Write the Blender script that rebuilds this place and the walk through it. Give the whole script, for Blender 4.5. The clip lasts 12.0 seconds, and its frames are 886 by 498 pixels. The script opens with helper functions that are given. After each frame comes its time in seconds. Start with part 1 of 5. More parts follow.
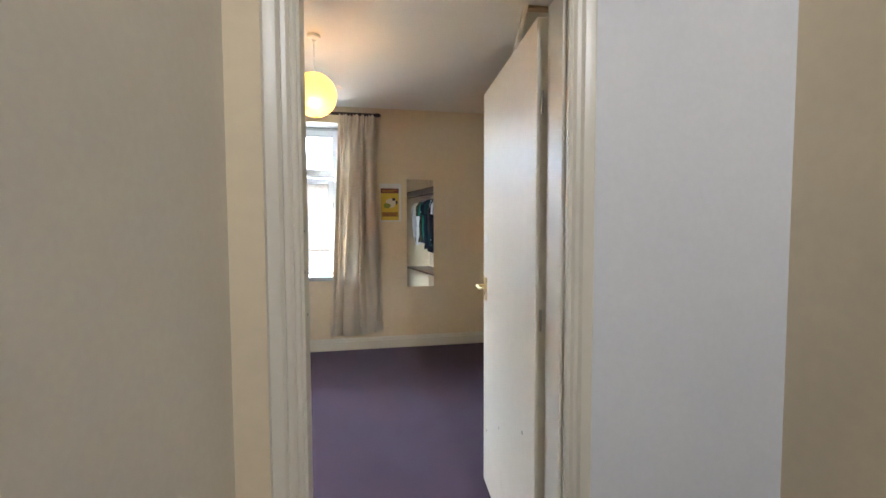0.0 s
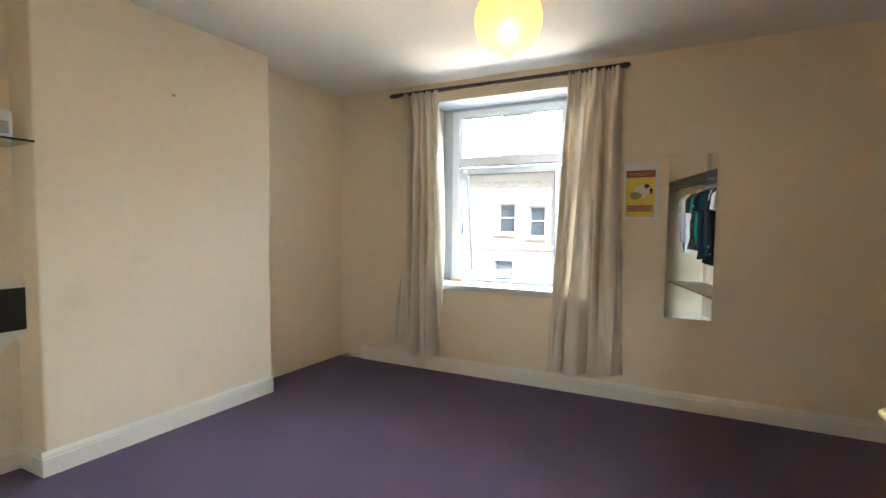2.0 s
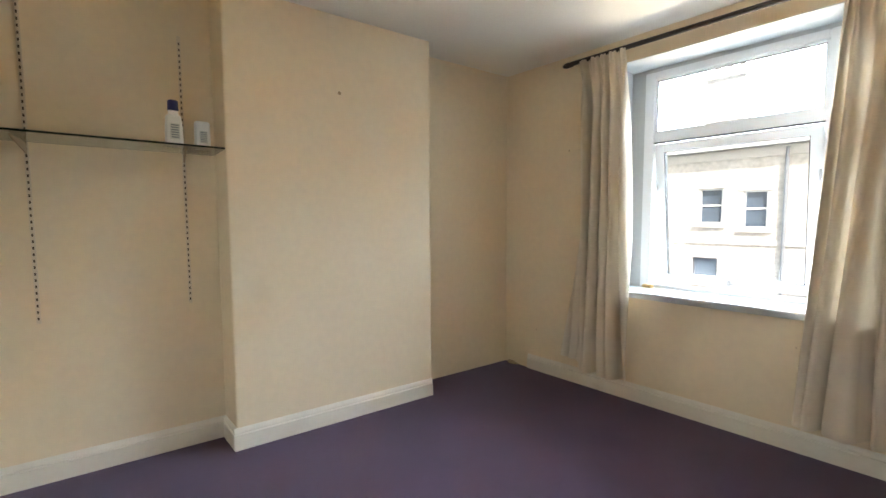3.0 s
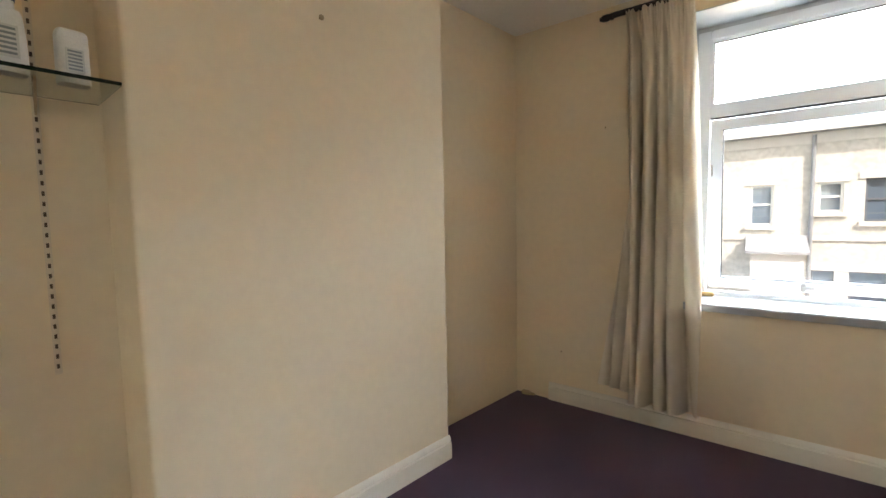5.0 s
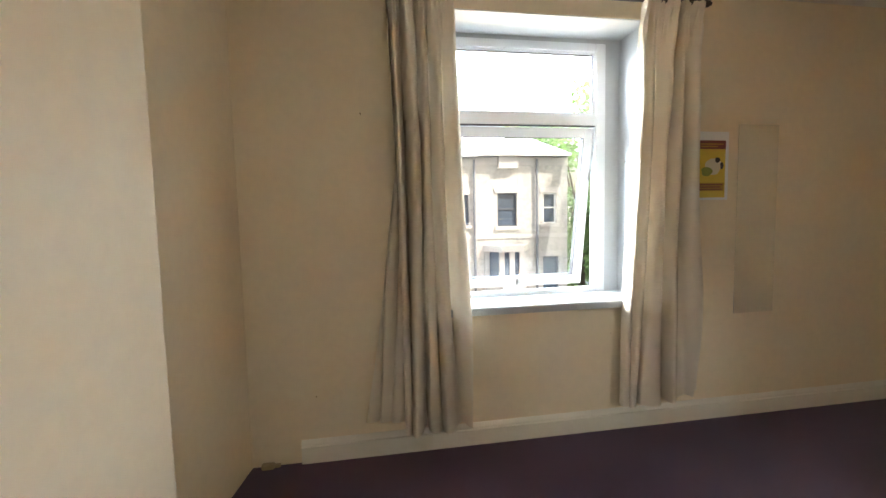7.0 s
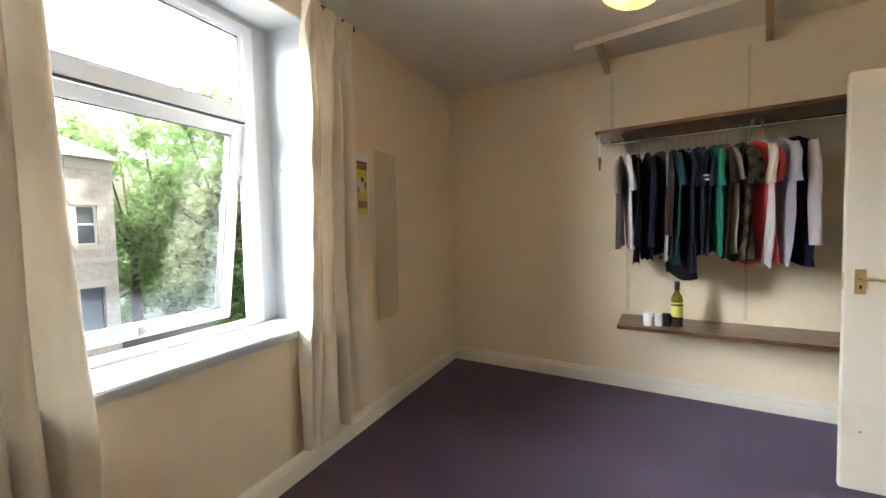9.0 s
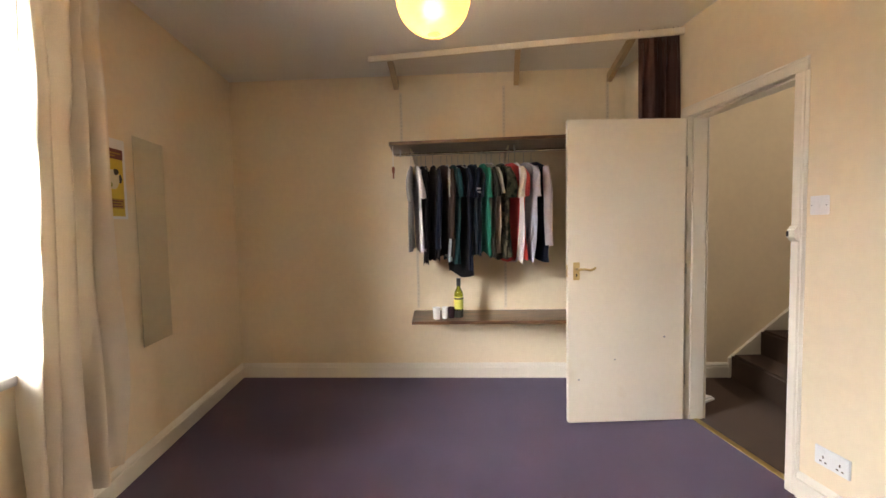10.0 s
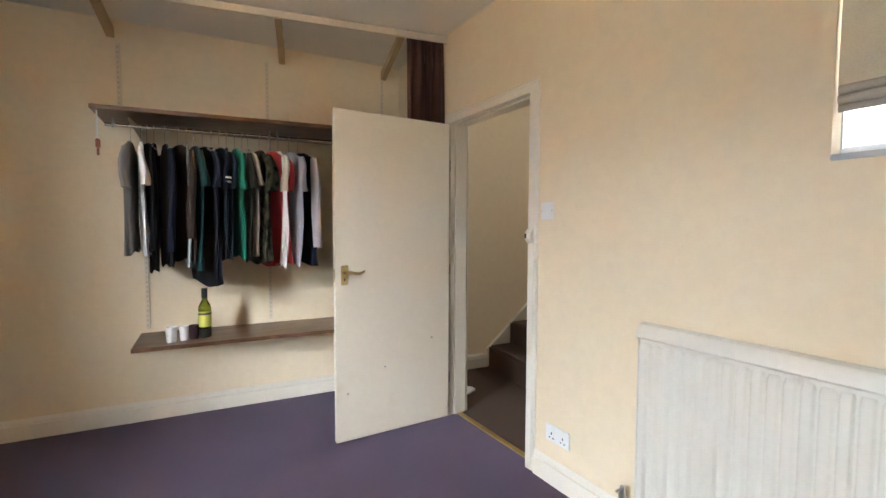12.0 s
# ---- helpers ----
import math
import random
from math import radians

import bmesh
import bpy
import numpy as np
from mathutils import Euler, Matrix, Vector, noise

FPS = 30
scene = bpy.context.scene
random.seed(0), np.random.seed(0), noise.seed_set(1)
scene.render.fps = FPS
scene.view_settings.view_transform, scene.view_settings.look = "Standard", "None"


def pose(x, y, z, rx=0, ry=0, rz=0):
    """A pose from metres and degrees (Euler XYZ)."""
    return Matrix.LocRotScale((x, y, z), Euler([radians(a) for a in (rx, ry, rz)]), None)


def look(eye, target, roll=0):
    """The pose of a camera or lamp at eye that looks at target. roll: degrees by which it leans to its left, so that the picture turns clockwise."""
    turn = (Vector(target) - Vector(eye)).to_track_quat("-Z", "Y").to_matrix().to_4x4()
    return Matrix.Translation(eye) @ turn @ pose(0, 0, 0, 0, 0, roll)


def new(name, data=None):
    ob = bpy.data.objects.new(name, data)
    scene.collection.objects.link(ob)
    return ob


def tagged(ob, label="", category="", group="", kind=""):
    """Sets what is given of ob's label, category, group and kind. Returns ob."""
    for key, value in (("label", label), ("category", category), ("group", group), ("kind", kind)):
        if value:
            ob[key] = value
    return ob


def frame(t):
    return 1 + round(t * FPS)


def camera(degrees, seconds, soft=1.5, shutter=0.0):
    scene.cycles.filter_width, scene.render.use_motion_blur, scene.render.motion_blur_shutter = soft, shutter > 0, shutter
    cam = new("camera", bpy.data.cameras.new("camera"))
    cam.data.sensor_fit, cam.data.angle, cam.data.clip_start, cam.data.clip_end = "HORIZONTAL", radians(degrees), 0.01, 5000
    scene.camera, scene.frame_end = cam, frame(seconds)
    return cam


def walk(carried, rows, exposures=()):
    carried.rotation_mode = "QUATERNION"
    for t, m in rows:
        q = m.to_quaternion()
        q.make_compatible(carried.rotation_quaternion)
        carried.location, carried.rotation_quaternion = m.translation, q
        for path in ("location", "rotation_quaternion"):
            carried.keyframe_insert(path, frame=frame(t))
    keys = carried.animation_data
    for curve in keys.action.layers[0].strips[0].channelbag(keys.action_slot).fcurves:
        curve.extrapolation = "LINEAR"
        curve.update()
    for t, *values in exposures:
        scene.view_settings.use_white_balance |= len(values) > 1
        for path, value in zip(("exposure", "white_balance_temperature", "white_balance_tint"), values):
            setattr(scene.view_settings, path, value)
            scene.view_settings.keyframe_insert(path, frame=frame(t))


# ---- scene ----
cam = camera(94.0, 12.0)
PATH = [
    (0, (-0.288, -0.973, 1.32), (0.081, 0.991, 1.221), -0.2),
    (0.5, (-0.204, -0.65, 1.328), (-0.049, 1.34, 1.207), -0.6),
    (1, (-0.149, -0.353, 1.341), (-0.155, 1.644, 1.228), -0.5),
    (1.5, (-0.085, -0.075, 1.322), (-0.457, 1.889, 1.256), 0.5),
    (2, (-0.119, 0.163, 1.313), (-0.921, 1.993, 1.213), 0.6),
    (2.5, (-0.193, 0.412, 1.327), (-1.394, 2.007, 1.216), 0.2),
    (3, (-0.331, 0.572, 1.332), (-1.801, 1.921, 1.19), -0.2),
    (5, (-1.335, 0.82, 1.321), (-2.542, 2.409, 1.174), -1.1),
    (5.5, (-1.583, 0.89, 1.382), (-2.53, 2.641, 1.189), -1.7),
    (6, (-1.795, 0.951, 1.347), (-2.304, 2.878, 1.178), -1.7),
    (6.5, (-1.941, 1.129, 1.331), (-2.034, 3.121, 1.178), -1.5),
    (8.5, (-2.282, 1.846, 1.297), (-0.749, 3.126, 1.19), -1.2),
    (9, (-2.249, 2.001, 1.318), (-0.426, 2.817, 1.213), -1.3),
    (9.5, (-2.271, 2.096, 1.322), (-0.295, 2.39, 1.228), -1.3),
    (10, (-2.275, 2.107, 1.328), (-0.286, 1.925, 1.218), -1.1),
    (10.5, (-2.279, 2.091, 1.313), (-0.359, 1.543, 1.199), -0.5),
    (11, (-2.275, 2.08, 1.311), (-0.446, 1.28, 1.187), -0.1),
    (11.5, (-2.203, 2.019, 1.292), (-0.46, 1.046, 1.174), 0.1),
    (12, (-2.052, 1.847, 1.301), (-0.379, 0.755, 1.2), 0.2),
]
EXPO = [(0, 1.38, 6450, 13), (0.8, 1.30, 6500, 13), (1.6, 1.14, 6500, 12), (2, 1.35, 6550, 11), (2.5, 1.33, 6700, 12), (3.2, 1.28, 6800, 12), (5, 1.05, 7100, 14), (6.5, 1.10, 7050, 13), (8.5, 1.25, 7050, 14), (9.2, 1.22, 7300, 16), (10, 1.35, 8200, 22), (10.5, 1.40, 7200, 14), (11, 1.35, 7050, 13), (12, 1.26, 7150, 16)]
walk(cam, [(t, look(eye, target, roll)) for t, eye, target, roll in PATH], EXPO)

# ---- world, sun, lamps ----
world = bpy.data.worlds.new("world")
scene.world = world
world.use_nodes = True
wn = world.node_tree
sky = wn.nodes.new("ShaderNodeTexSky")
sky.sky_type = "NISHITA"
sky.sun_disc = False
sky.sun_elevation = radians(45)
sky.sun_rotation = radians(127)
sky.air_density, sky.dust_density = 1.6, 4.0
wn.links.new(sky.outputs[0], wn.nodes["Background"].inputs[0])
wn.nodes["Background"].inputs[1].default_value = 0.15
SUN_DIR = Vector((0.57, -0.42, 0.70))
sun = bpy.data.lights.new("sun", "SUN")
sun.energy, sun.angle, sun.color = 4.2, radians(3), (1.0, 0.95, 0.88)
new("sun", sun).matrix_world = look(SUN_DIR * 30, (0, 0, 0))
GLOBE = Vector((-0.612, 1.975, 2.224))
bulb = bpy.data.lights.new("bulb", "POINT")
bulb.energy, bulb.color, bulb.shadow_soft_size = 2.9, (1.0, 0.66, 0.32), 0.04
new("bulb", bulb).location = GLOBE - Vector((0, 0, 0.045))
# fill lamp for the landing, in an unseen opening made for it
landing_fill_lamp = bpy.data.lights.new("landing_fill", "AREA")
landing_fill_lamp.shape, landing_fill_lamp.size, landing_fill_lamp.size_y = "RECTANGLE", 0.4, 0.4
landing_fill_lamp.energy, landing_fill_lamp.color = 22.0, (0.90, 0.95, 1.0)
new("landing_fill", landing_fill_lamp).matrix_world = look((0.40, -3.40, 3.2), (0.75, 0.13, 1.3))

# the sky over the street, for the front window
sky_light = bpy.data.lights.new("window_daylight", "AREA")
sky_light.shape, sky_light.size, sky_light.size_y = "RECTANGLE", 90.0, 17.0
sky_light.energy, sky_light.color = 98000.0, (0.70, 0.85, 1.0)
new("window_daylight", sky_light).matrix_world = look((6.0, 31.0, 14.2), (2.0, 3.0, 1.0))
# added fill lamp beyond the terrace's west end, to brighten the east wall
west_fill_lamp = bpy.data.lights.new("west_fill", "AREA")
west_fill_lamp.shape, west_fill_lamp.size, west_fill_lamp.size_y = "RECTANGLE", 30.0, 16.0
west_fill_lamp.energy, west_fill_lamp.color = 56000.0, (0.76, 0.88, 1.0)
new("west_fill", west_fill_lamp).matrix_world = look((-30.0, 26.0, 12.0), (-0.8, 3.7, 1.2))
# unseen fill lamp below sill level, lifts the ceiling in place of street bounce
bounce_fill_lamp = bpy.data.lights.new("street_bounce_fill", "AREA")
bounce_fill_lamp.shape, bounce_fill_lamp.size, bounce_fill_lamp.size_y = "RECTANGLE", 9.0, 1.4
bounce_fill_lamp.energy, bounce_fill_lamp.color = 420.0, (1.0, 0.84, 0.58)
new("street_bounce_fill", bounce_fill_lamp).matrix_world = look((-1.6, 9.5, -1.5), (-0.8, 2.4, 1.9))
# daylight of the rear window, outside its pane
rear_light = bpy.data.lights.new("rear_window_daylight", "AREA")
rear_light.shape, rear_light.size, rear_light.size_y = "RECTANGLE", 0.9, 0.75
rear_light.energy, rear_light.color = 3.8, (0.92, 0.96, 1.0)
new("rear_window_daylight", rear_light).matrix_world = look((-2.08, 0.02, 1.875), (-2.0, 3.0, 1.6))


# ---- materials ----
def mat(name, col, rough=0.7, metal=0.0, var=0.08, scale=6.0, fine=120.0, bump=0.05, fine_var=0.04, spec=0.5, sheen=0.0, stain=None):
    """Base colour with broad and fine variation and a fine relief, in metres."""
    m = bpy.data.materials.new(name)
    m.use_nodes = True
    nt = m.node_tree
    b = nt.nodes["Principled BSDF"]
    b.inputs["Roughness"].default_value, b.inputs["Metallic"].default_value = rough, metal
    b.inputs["Specular IOR Level"].default_value = spec
    if sheen:
        b.inputs["Sheen Weight"].default_value = sheen
        b.inputs["Sheen Roughness"].default_value = 0.4
    tc = nt.nodes.new("ShaderNodeTexCoord")

    def noise_tex(s, detail=4.0):
        n = nt.nodes.new("ShaderNodeTexNoise")
        n.inputs["Scale"].default_value, n.inputs["Detail"].default_value = s, detail
        nt.links.new(tc.outputs["Object"], n.inputs["Vector"])
        return n

    def mix(fac, a, c, low=0.35, high=0.65):
        r = nt.nodes.new("ShaderNodeMapRange")
        r.inputs[1].default_value, r.inputs[2].default_value = low, high
        nt.links.new(fac, r.inputs[0])
        x = nt.nodes.new("ShaderNodeMix")
        x.data_type = "RGBA"
        nt.links.new(r.outputs[0], x.inputs[0])
        for sock, v in ((x.inputs[6], a), (x.inputs[7], c)):
            if isinstance(v, tuple):
                sock.default_value = (*v, 1)
            else:
                nt.links.new(v, sock)
        return x.outputs[2]

    broad, small = noise_tex(scale), noise_tex(fine, 2.0)
    dark = tuple(c * (1 - var) for c in col)
    light = tuple(min(1, c * (1 + var)) for c in col)
    out = mix(broad.outputs[0], dark, light)
    if fine_var:
        grain = mix(small.outputs[0], tuple(c * (1 - 2 * fine_var) for c in col), tuple(min(1, c * (1 + 2 * fine_var)) for c in col))
        half = nt.nodes.new("ShaderNodeMix")
        half.data_type = "RGBA"
        half.inputs[0].default_value = 0.5
        nt.links.new(out, half.inputs[6])
        nt.links.new(grain, half.inputs[7])
        out = half.outputs[2]
    if stain:
        st = noise_tex(stain[1], 3.0)
        out = mix(st.outputs[0], out, tuple(c * s for c, s in zip(col, stain[0])), stain[2], stain[2] + 0.12)
    nt.links.new(out, b.inputs["Base Color"])
    if bump:
        bp = nt.nodes.new("ShaderNodeBump")
        bp.inputs["Strength"].default_value, bp.inputs["Distance"].default_value = bump, 0.004
        nt.links.new(small.outputs[0], bp.inputs["Height"])
        nt.links.new(bp.outputs[0], b.inputs["Normal"])
    return m


WALL = mat("cream_wall_paint", (0.825, 0.70, 0.51), 0.6, var=0.03, scale=1.3, fine=22, bump=0.05, fine_var=0.015, stain=((0.9, 0.87, 0.82), 1.1, 0.66))
LAND = mat("landing_wall_paint", (0.74, 0.69, 0.605), 0.6, var=0.03, scale=1.6, fine=60, bump=0.1, fine_var=0.015)
LANDW = mat("white_landing_paint", (0.80, 0.82, 0.86), 0.55, var=0.02, scale=1.6, fine=60, bump=0.1, fine_var=0.012)
CEIL = mat("ceiling_paint", (0.84, 0.81, 0.75), 0.75, var=0.03, scale=1.3, fine=70, bump=0.15, fine_var=0.015)
GLOSS = mat("cream_gloss_paint", (0.81, 0.765, 0.665), 0.32, var=0.03, scale=4, fine=40, bump=0.06, fine_var=0.01, stain=((0.86, 0.8, 0.7), 2.3, 0.66))
DOORP = mat("door_gloss_paint", (0.82, 0.76, 0.64), 0.38, var=0.03, scale=2.5, fine=30, bump=0.05, fine_var=0.01, stain=((0.88, 0.82, 0.72), 1.9, 0.67))
CARPET = mat("aubergine_carpet", (0.070, 0.036, 0.056), 0.95, var=0.36, scale=2.6, fine=420, bump=0.9, fine_var=0.24, spec=0.08, sheen=0.40, stain=((0.72, 0.72, 0.72), 1.4, 0.68))
CARPET.node_tree.nodes["Principled BSDF"].inputs["Sheen Tint"].default_value = (0.66, 0.68, 0.95, 1)
BROWN_CARPET = mat("brown_carpet", (0.078, 0.048, 0.033), 0.95, var=0.14, scale=3, fine=420, bump=0.9, fine_var=0.2, spec=0.1, sheen=0.08)
UPVC = mat("white_upvc", (0.78, 0.81, 0.84), 0.25, var=0.02, scale=5, fine=30, bump=0.0, fine_var=0.0)
# white paint set to mid grey, offsetting lamps too strong at the window
REVEAL = mat("dimmed_reveal_paint", (0.47, 0.495, 0.51), 0.55, var=0.03, scale=3, fine=60, bump=0.1, fine_var=0.015)
GASKET = mat("black_gasket", (0.02, 0.02, 0.022), 0.6, var=0.1, bump=0.0, fine_var=0.0)
CURTAIN = mat("calico_curtain", (0.87, 0.78, 0.65), 0.95, var=0.05, scale=9, fine=300, bump=0.1, fine_var=0.05, spec=0.1)
BROWN_CURTAIN = mat("brown_curtain", (0.11, 0.050, 0.042), 0.85, var=0.15, scale=9, fine=300, bump=0.25, fine_var=0.06, spec=0.25, sheen=0.3)
DARKWOOD = mat("dark_pole_wood", (0.035, 0.022, 0.018), 0.4, var=0.2, scale=14, fine=80, bump=0.1)
BRASS = mat("worn_brass", (0.62, 0.47, 0.22), 0.32, 1.0, var=0.12, scale=30, fine=200, bump=0.05)
CHROME = mat("chrome_tube", (0.72, 0.70, 0.68), 0.2, 1.0, var=0.04, bump=0.0, fine_var=0.0)
STEEL = mat("grey_steel", (0.42, 0.41, 0.40), 0.4, 1.0, var=0.08, bump=0.02)
WHITEPL = mat("white_plastic", (0.82, 0.82, 0.81), 0.3, var=0.02, bump=0.0, fine_var=0.0)
RADW = mat("radiator_enamel", (0.71, 0.68, 0.61), 0.48, var=0.02, scale=5, fine=60, bump=0.02, fine_var=0.01)
STRIPP = mat("painted_upright", (0.72, 0.63, 0.49), 0.5, var=0.05, bump=0.05)
# three tones that colour in the shade inside slots and holes
SOFTSLOT = mat("shaded_slot", (0.55, 0.47, 0.35), 0.8, var=0.1, bump=0.0, fine_var=0.0)
GREYSLOT = mat("shaded_slot_mid", (0.11, 0.08, 0.055), 0.8, var=0.1, bump=0.0, fine_var=0.0)
HOLE = mat("shaded_hole", (0.02, 0.016, 0.013), 0.8, var=0.1, bump=0.0, fine_var=0.0)
BEAMP = mat("buff_painted_bracket", (0.43, 0.31, 0.18), 0.55, var=0.12, scale=10, bump=0.1)
TIMBER = mat("cream_timber_batten", (0.78, 0.70, 0.58), 0.45, var=0.05, scale=8, bump=0.08)
SLATE = mat("roof_slate", (0.30, 0.31, 0.33), 0.5, var=0.2, scale=3, fine=9, bump=0.3)
STONE = mat("pale_sandstone", (0.49, 0.47, 0.435), 0.85, var=0.16, scale=1.2, fine=7, bump=0.5, fine_var=0.12)
TRIMST = mat("pale_stone_trim", (0.54, 0.52, 0.49), 0.8, var=0.08, scale=3, fine=30, bump=0.2)
ASPHALT = mat("asphalt", (0.055, 0.055, 0.057), 0.9, var=0.15, scale=0.8, fine=20, bump=0.3)
PAVE = mat("concrete_paving", (0.30, 0.29, 0.27), 0.9, var=0.1, scale=1.5, fine=25, bump=0.2)
BARK = mat("bark", (0.10, 0.075, 0.055), 0.9, var=0.25, scale=8, fine=40, bump=0.6)
LEAF = mat("leaves", (0.11, 0.17, 0.075), 0.55, var=0.45, scale=0.9, fine=6, bump=0.0, fine_var=0.2)

_n = LEAF.node_tree
_t, _m = _n.nodes.new("ShaderNodeBsdfTranslucent"), _n.nodes.new("ShaderNodeMixShader")
_t.inputs[0].default_value, _m.inputs[0].default_value = (0.22, 0.32, 0.10, 1), 0.45
_n.links.new(_n.nodes["Principled BSDF"].outputs[0], _m.inputs[1])
_n.links.new(_t.outputs[0], _m.inputs[2])
_n.links.new(_m.outputs[0], _n.nodes["Material Output"].inputs[0])


def let_through(m, colour, share):
    """Thin cloth: part of the light passes and scatters on the far side."""
    nt = m.node_tree
    t, x = nt.nodes.new("ShaderNodeBsdfTranslucent"), nt.nodes.new("ShaderNodeMixShader")
    t.inputs[0].default_value, x.inputs[0].default_value = (*colour, 1), share
    nt.links.new(nt.nodes["Principled BSDF"].outputs[0], x.inputs[1])
    nt.links.new(t.outputs[0], x.inputs[2])
    nt.links.new(x.outputs[0], nt.nodes["Material Output"].inputs[0])


let_through(CURTAIN, (0.80, 0.77, 0.70), 0.22)


def wood(name, dark, light, axis_scale, rough):
    m = bpy.data.materials.new(name)
    m.use_nodes = True
    nt = m.node_tree
    b = nt.nodes["Principled BSDF"]
    tc, mp = nt.nodes.new("ShaderNodeTexCoord"), nt.nodes.new("ShaderNodeMapping")
    mp.inputs["Scale"].default_value = axis_scale
    n, r = nt.nodes.new("ShaderNodeTexNoise"), nt.nodes.new("ShaderNodeValToRGB")
    n.inputs["Scale"].default_value, n.inputs["Detail"].default_value, n.inputs["Distortion"].default_value = 6.0, 8.0, 0.8
    r.color_ramp.elements[0].position, r.color_ramp.elements[0].color = 0.36, (*dark, 1)
    r.color_ramp.elements[1].position, r.color_ramp.elements[1].color = 0.66, (*light, 1)
    nt.links.new(tc.outputs["Object"], mp.inputs[0])
    nt.links.new(mp.outputs[0], n.inputs["Vector"])
    nt.links.new(n.outputs[0], r.inputs[0])
    nt.links.new(r.outputs[0], b.inputs["Base Color"])
    b.inputs["Roughness"].default_value = rough
    bp = nt.nodes.new("ShaderNodeBump")
    bp.inputs["Strength"].default_value, bp.inputs["Distance"].default_value = 0.1, 0.002
    nt.links.new(n.outputs[0], bp.inputs["Height"])
    nt.links.new(bp.outputs[0], b.inputs["Normal"])
    return m


MAHOG = wood("mahogany_shelf_veneer", (0.056, 0.025, 0.012), (0.18, 0.088, 0.042), (5, 0.7, 5), 0.3)


def glass(name, col=(1, 1, 1), rough=0.0, ior=1.45):
    m = bpy.data.materials.new(name)
    m.use_nodes = True
    b = m.node_tree.nodes["Principled BSDF"]
    b.inputs["Base Color"].default_value = (*col, 1)
    b.inputs["Roughness"].default_value = rough
    b.inputs["Transmission Weight"].default_value = 1.0
    b.inputs["IOR"].default_value = ior
    return m


PANE = glass("window_glass", (0.95, 0.985, 1.0))
GREEN_EDGE = glass("green_tinted_shelf_glass", (0.86, 0.94, 0.90), 0.02)
BOTTLE = glass("olive_bottle_glass", (0.32, 0.36, 0.03), 0.03)
MIRROR = bpy.data.materials.new("mirror_silver")
MIRROR.use_nodes = True
_b = MIRROR.node_tree.nodes["Principled BSDF"]
_b.inputs["Metallic"].default_value, _b.inputs["Roughness"].default_value = 1.0, 0.015
_b.inputs["Base Color"].default_value = (0.86, 0.88, 0.86, 1)
PAPER = bpy.data.materials.new("rice_paper_shade")
PAPER.use_nodes = True
_n = PAPER.node_tree
_b = _n.nodes["Principled BSDF"]
_b.inputs["Base Color"].default_value = (0.84, 0.66, 0.34, 1)
_b.inputs["Roughness"].default_value = 0.9
_t = _n.nodes.new("ShaderNodeBsdfTranslucent")
_t.inputs[0].default_value = (0.95, 0.58, 0.20, 1)
_m = _n.nodes.new("ShaderNodeMixShader")
_m.inputs[0].default_value = 0.65
_n.links.new(_b.outputs[0], _m.inputs[1])
_n.links.new(_t.outputs[0], _m.inputs[2])
_r, _k = _n.nodes.new("ShaderNodeBsdfRefraction"), _n.nodes.new("ShaderNodeMixShader")
_r.inputs["Color"].default_value, _r.inputs["Roughness"].default_value, _r.inputs["IOR"].default_value = (1.0, 0.86, 0.55, 1), 1.0, 1.15
_k.inputs[0].default_value = 0.05
_n.links.new(_m.outputs[0], _k.inputs[1])
_n.links.new(_r.outputs[0], _k.inputs[2])
_n.links.new(_k.outputs[0], _n.nodes["Material Output"].inputs[0])


def plain(name, col, rough=0.6):
    return mat(name, col, rough, var=0.06, scale=12, fine=250, bump=0.08, fine_var=0.04)


# ---- mesh helpers ----
def add_box(bm, x0, x1, y0, y1, z0, z1, m=None, bevel=0.0):
    made = bmesh.ops.create_cube(bm, size=1.0)["verts"]
    for v in made:
        v.co = Vector(((x0 + x1) / 2 + v.co.x * (x1 - x0), (y0 + y1) / 2 + v.co.y * (y1 - y0), (z0 + z1) / 2 + v.co.z * (z1 - z0)))
    if bevel:
        edges = list({e for v in made for e in v.link_edges})
        made = list({v for f in bmesh.ops.bevel(bm, geom=edges, offset=bevel, segments=2, affect="EDGES", clamp_overlap=True)["faces"] for v in f.verts} | {v for v in made if v.is_valid})
    if m is not None:
        for v in made:
            v.co = m @ v.co


def add_prism(bm, pts, z0, z1):
    low = [bm.verts.new((x, y, z0)) for x, y in pts]
    top = [bm.verts.new((x, y, z1)) for x, y in pts]
    n = len(pts)
    bm.faces.new(low[::-1])
    bm.faces.new(top)
    for i in range(n):
        bm.faces.new((low[i], low[(i + 1) % n], top[(i + 1) % n], top[i]))


def add_rod(bm, p0, p1, r0, r1=None, seg=14):
    r1 = r0 if r1 is None else r1
    p0, p1 = Vector(p0), Vector(p1)
    q = (p1 - p0).to_track_quat("Z", "Y")
    rings = []
    for p, r in ((p0, r0), (p1, r1)):
        rings.append([bm.verts.new(p + q @ Vector((r * math.cos(a), r * math.sin(a), 0))) for a in (2 * math.pi * i / seg for i in range(seg))])
    for i in range(seg):
        bm.faces.new((rings[0][i], rings[0][(i + 1) % seg], rings[1][(i + 1) % seg], rings[1][i]))
    bm.faces.new(rings[0][::-1])
    bm.faces.new(rings[1])


def add_pipe(bm, pts, r, seg=10):
    for a, b in zip(pts, pts[1:]):
        add_rod(bm, a, b, r, r, seg)


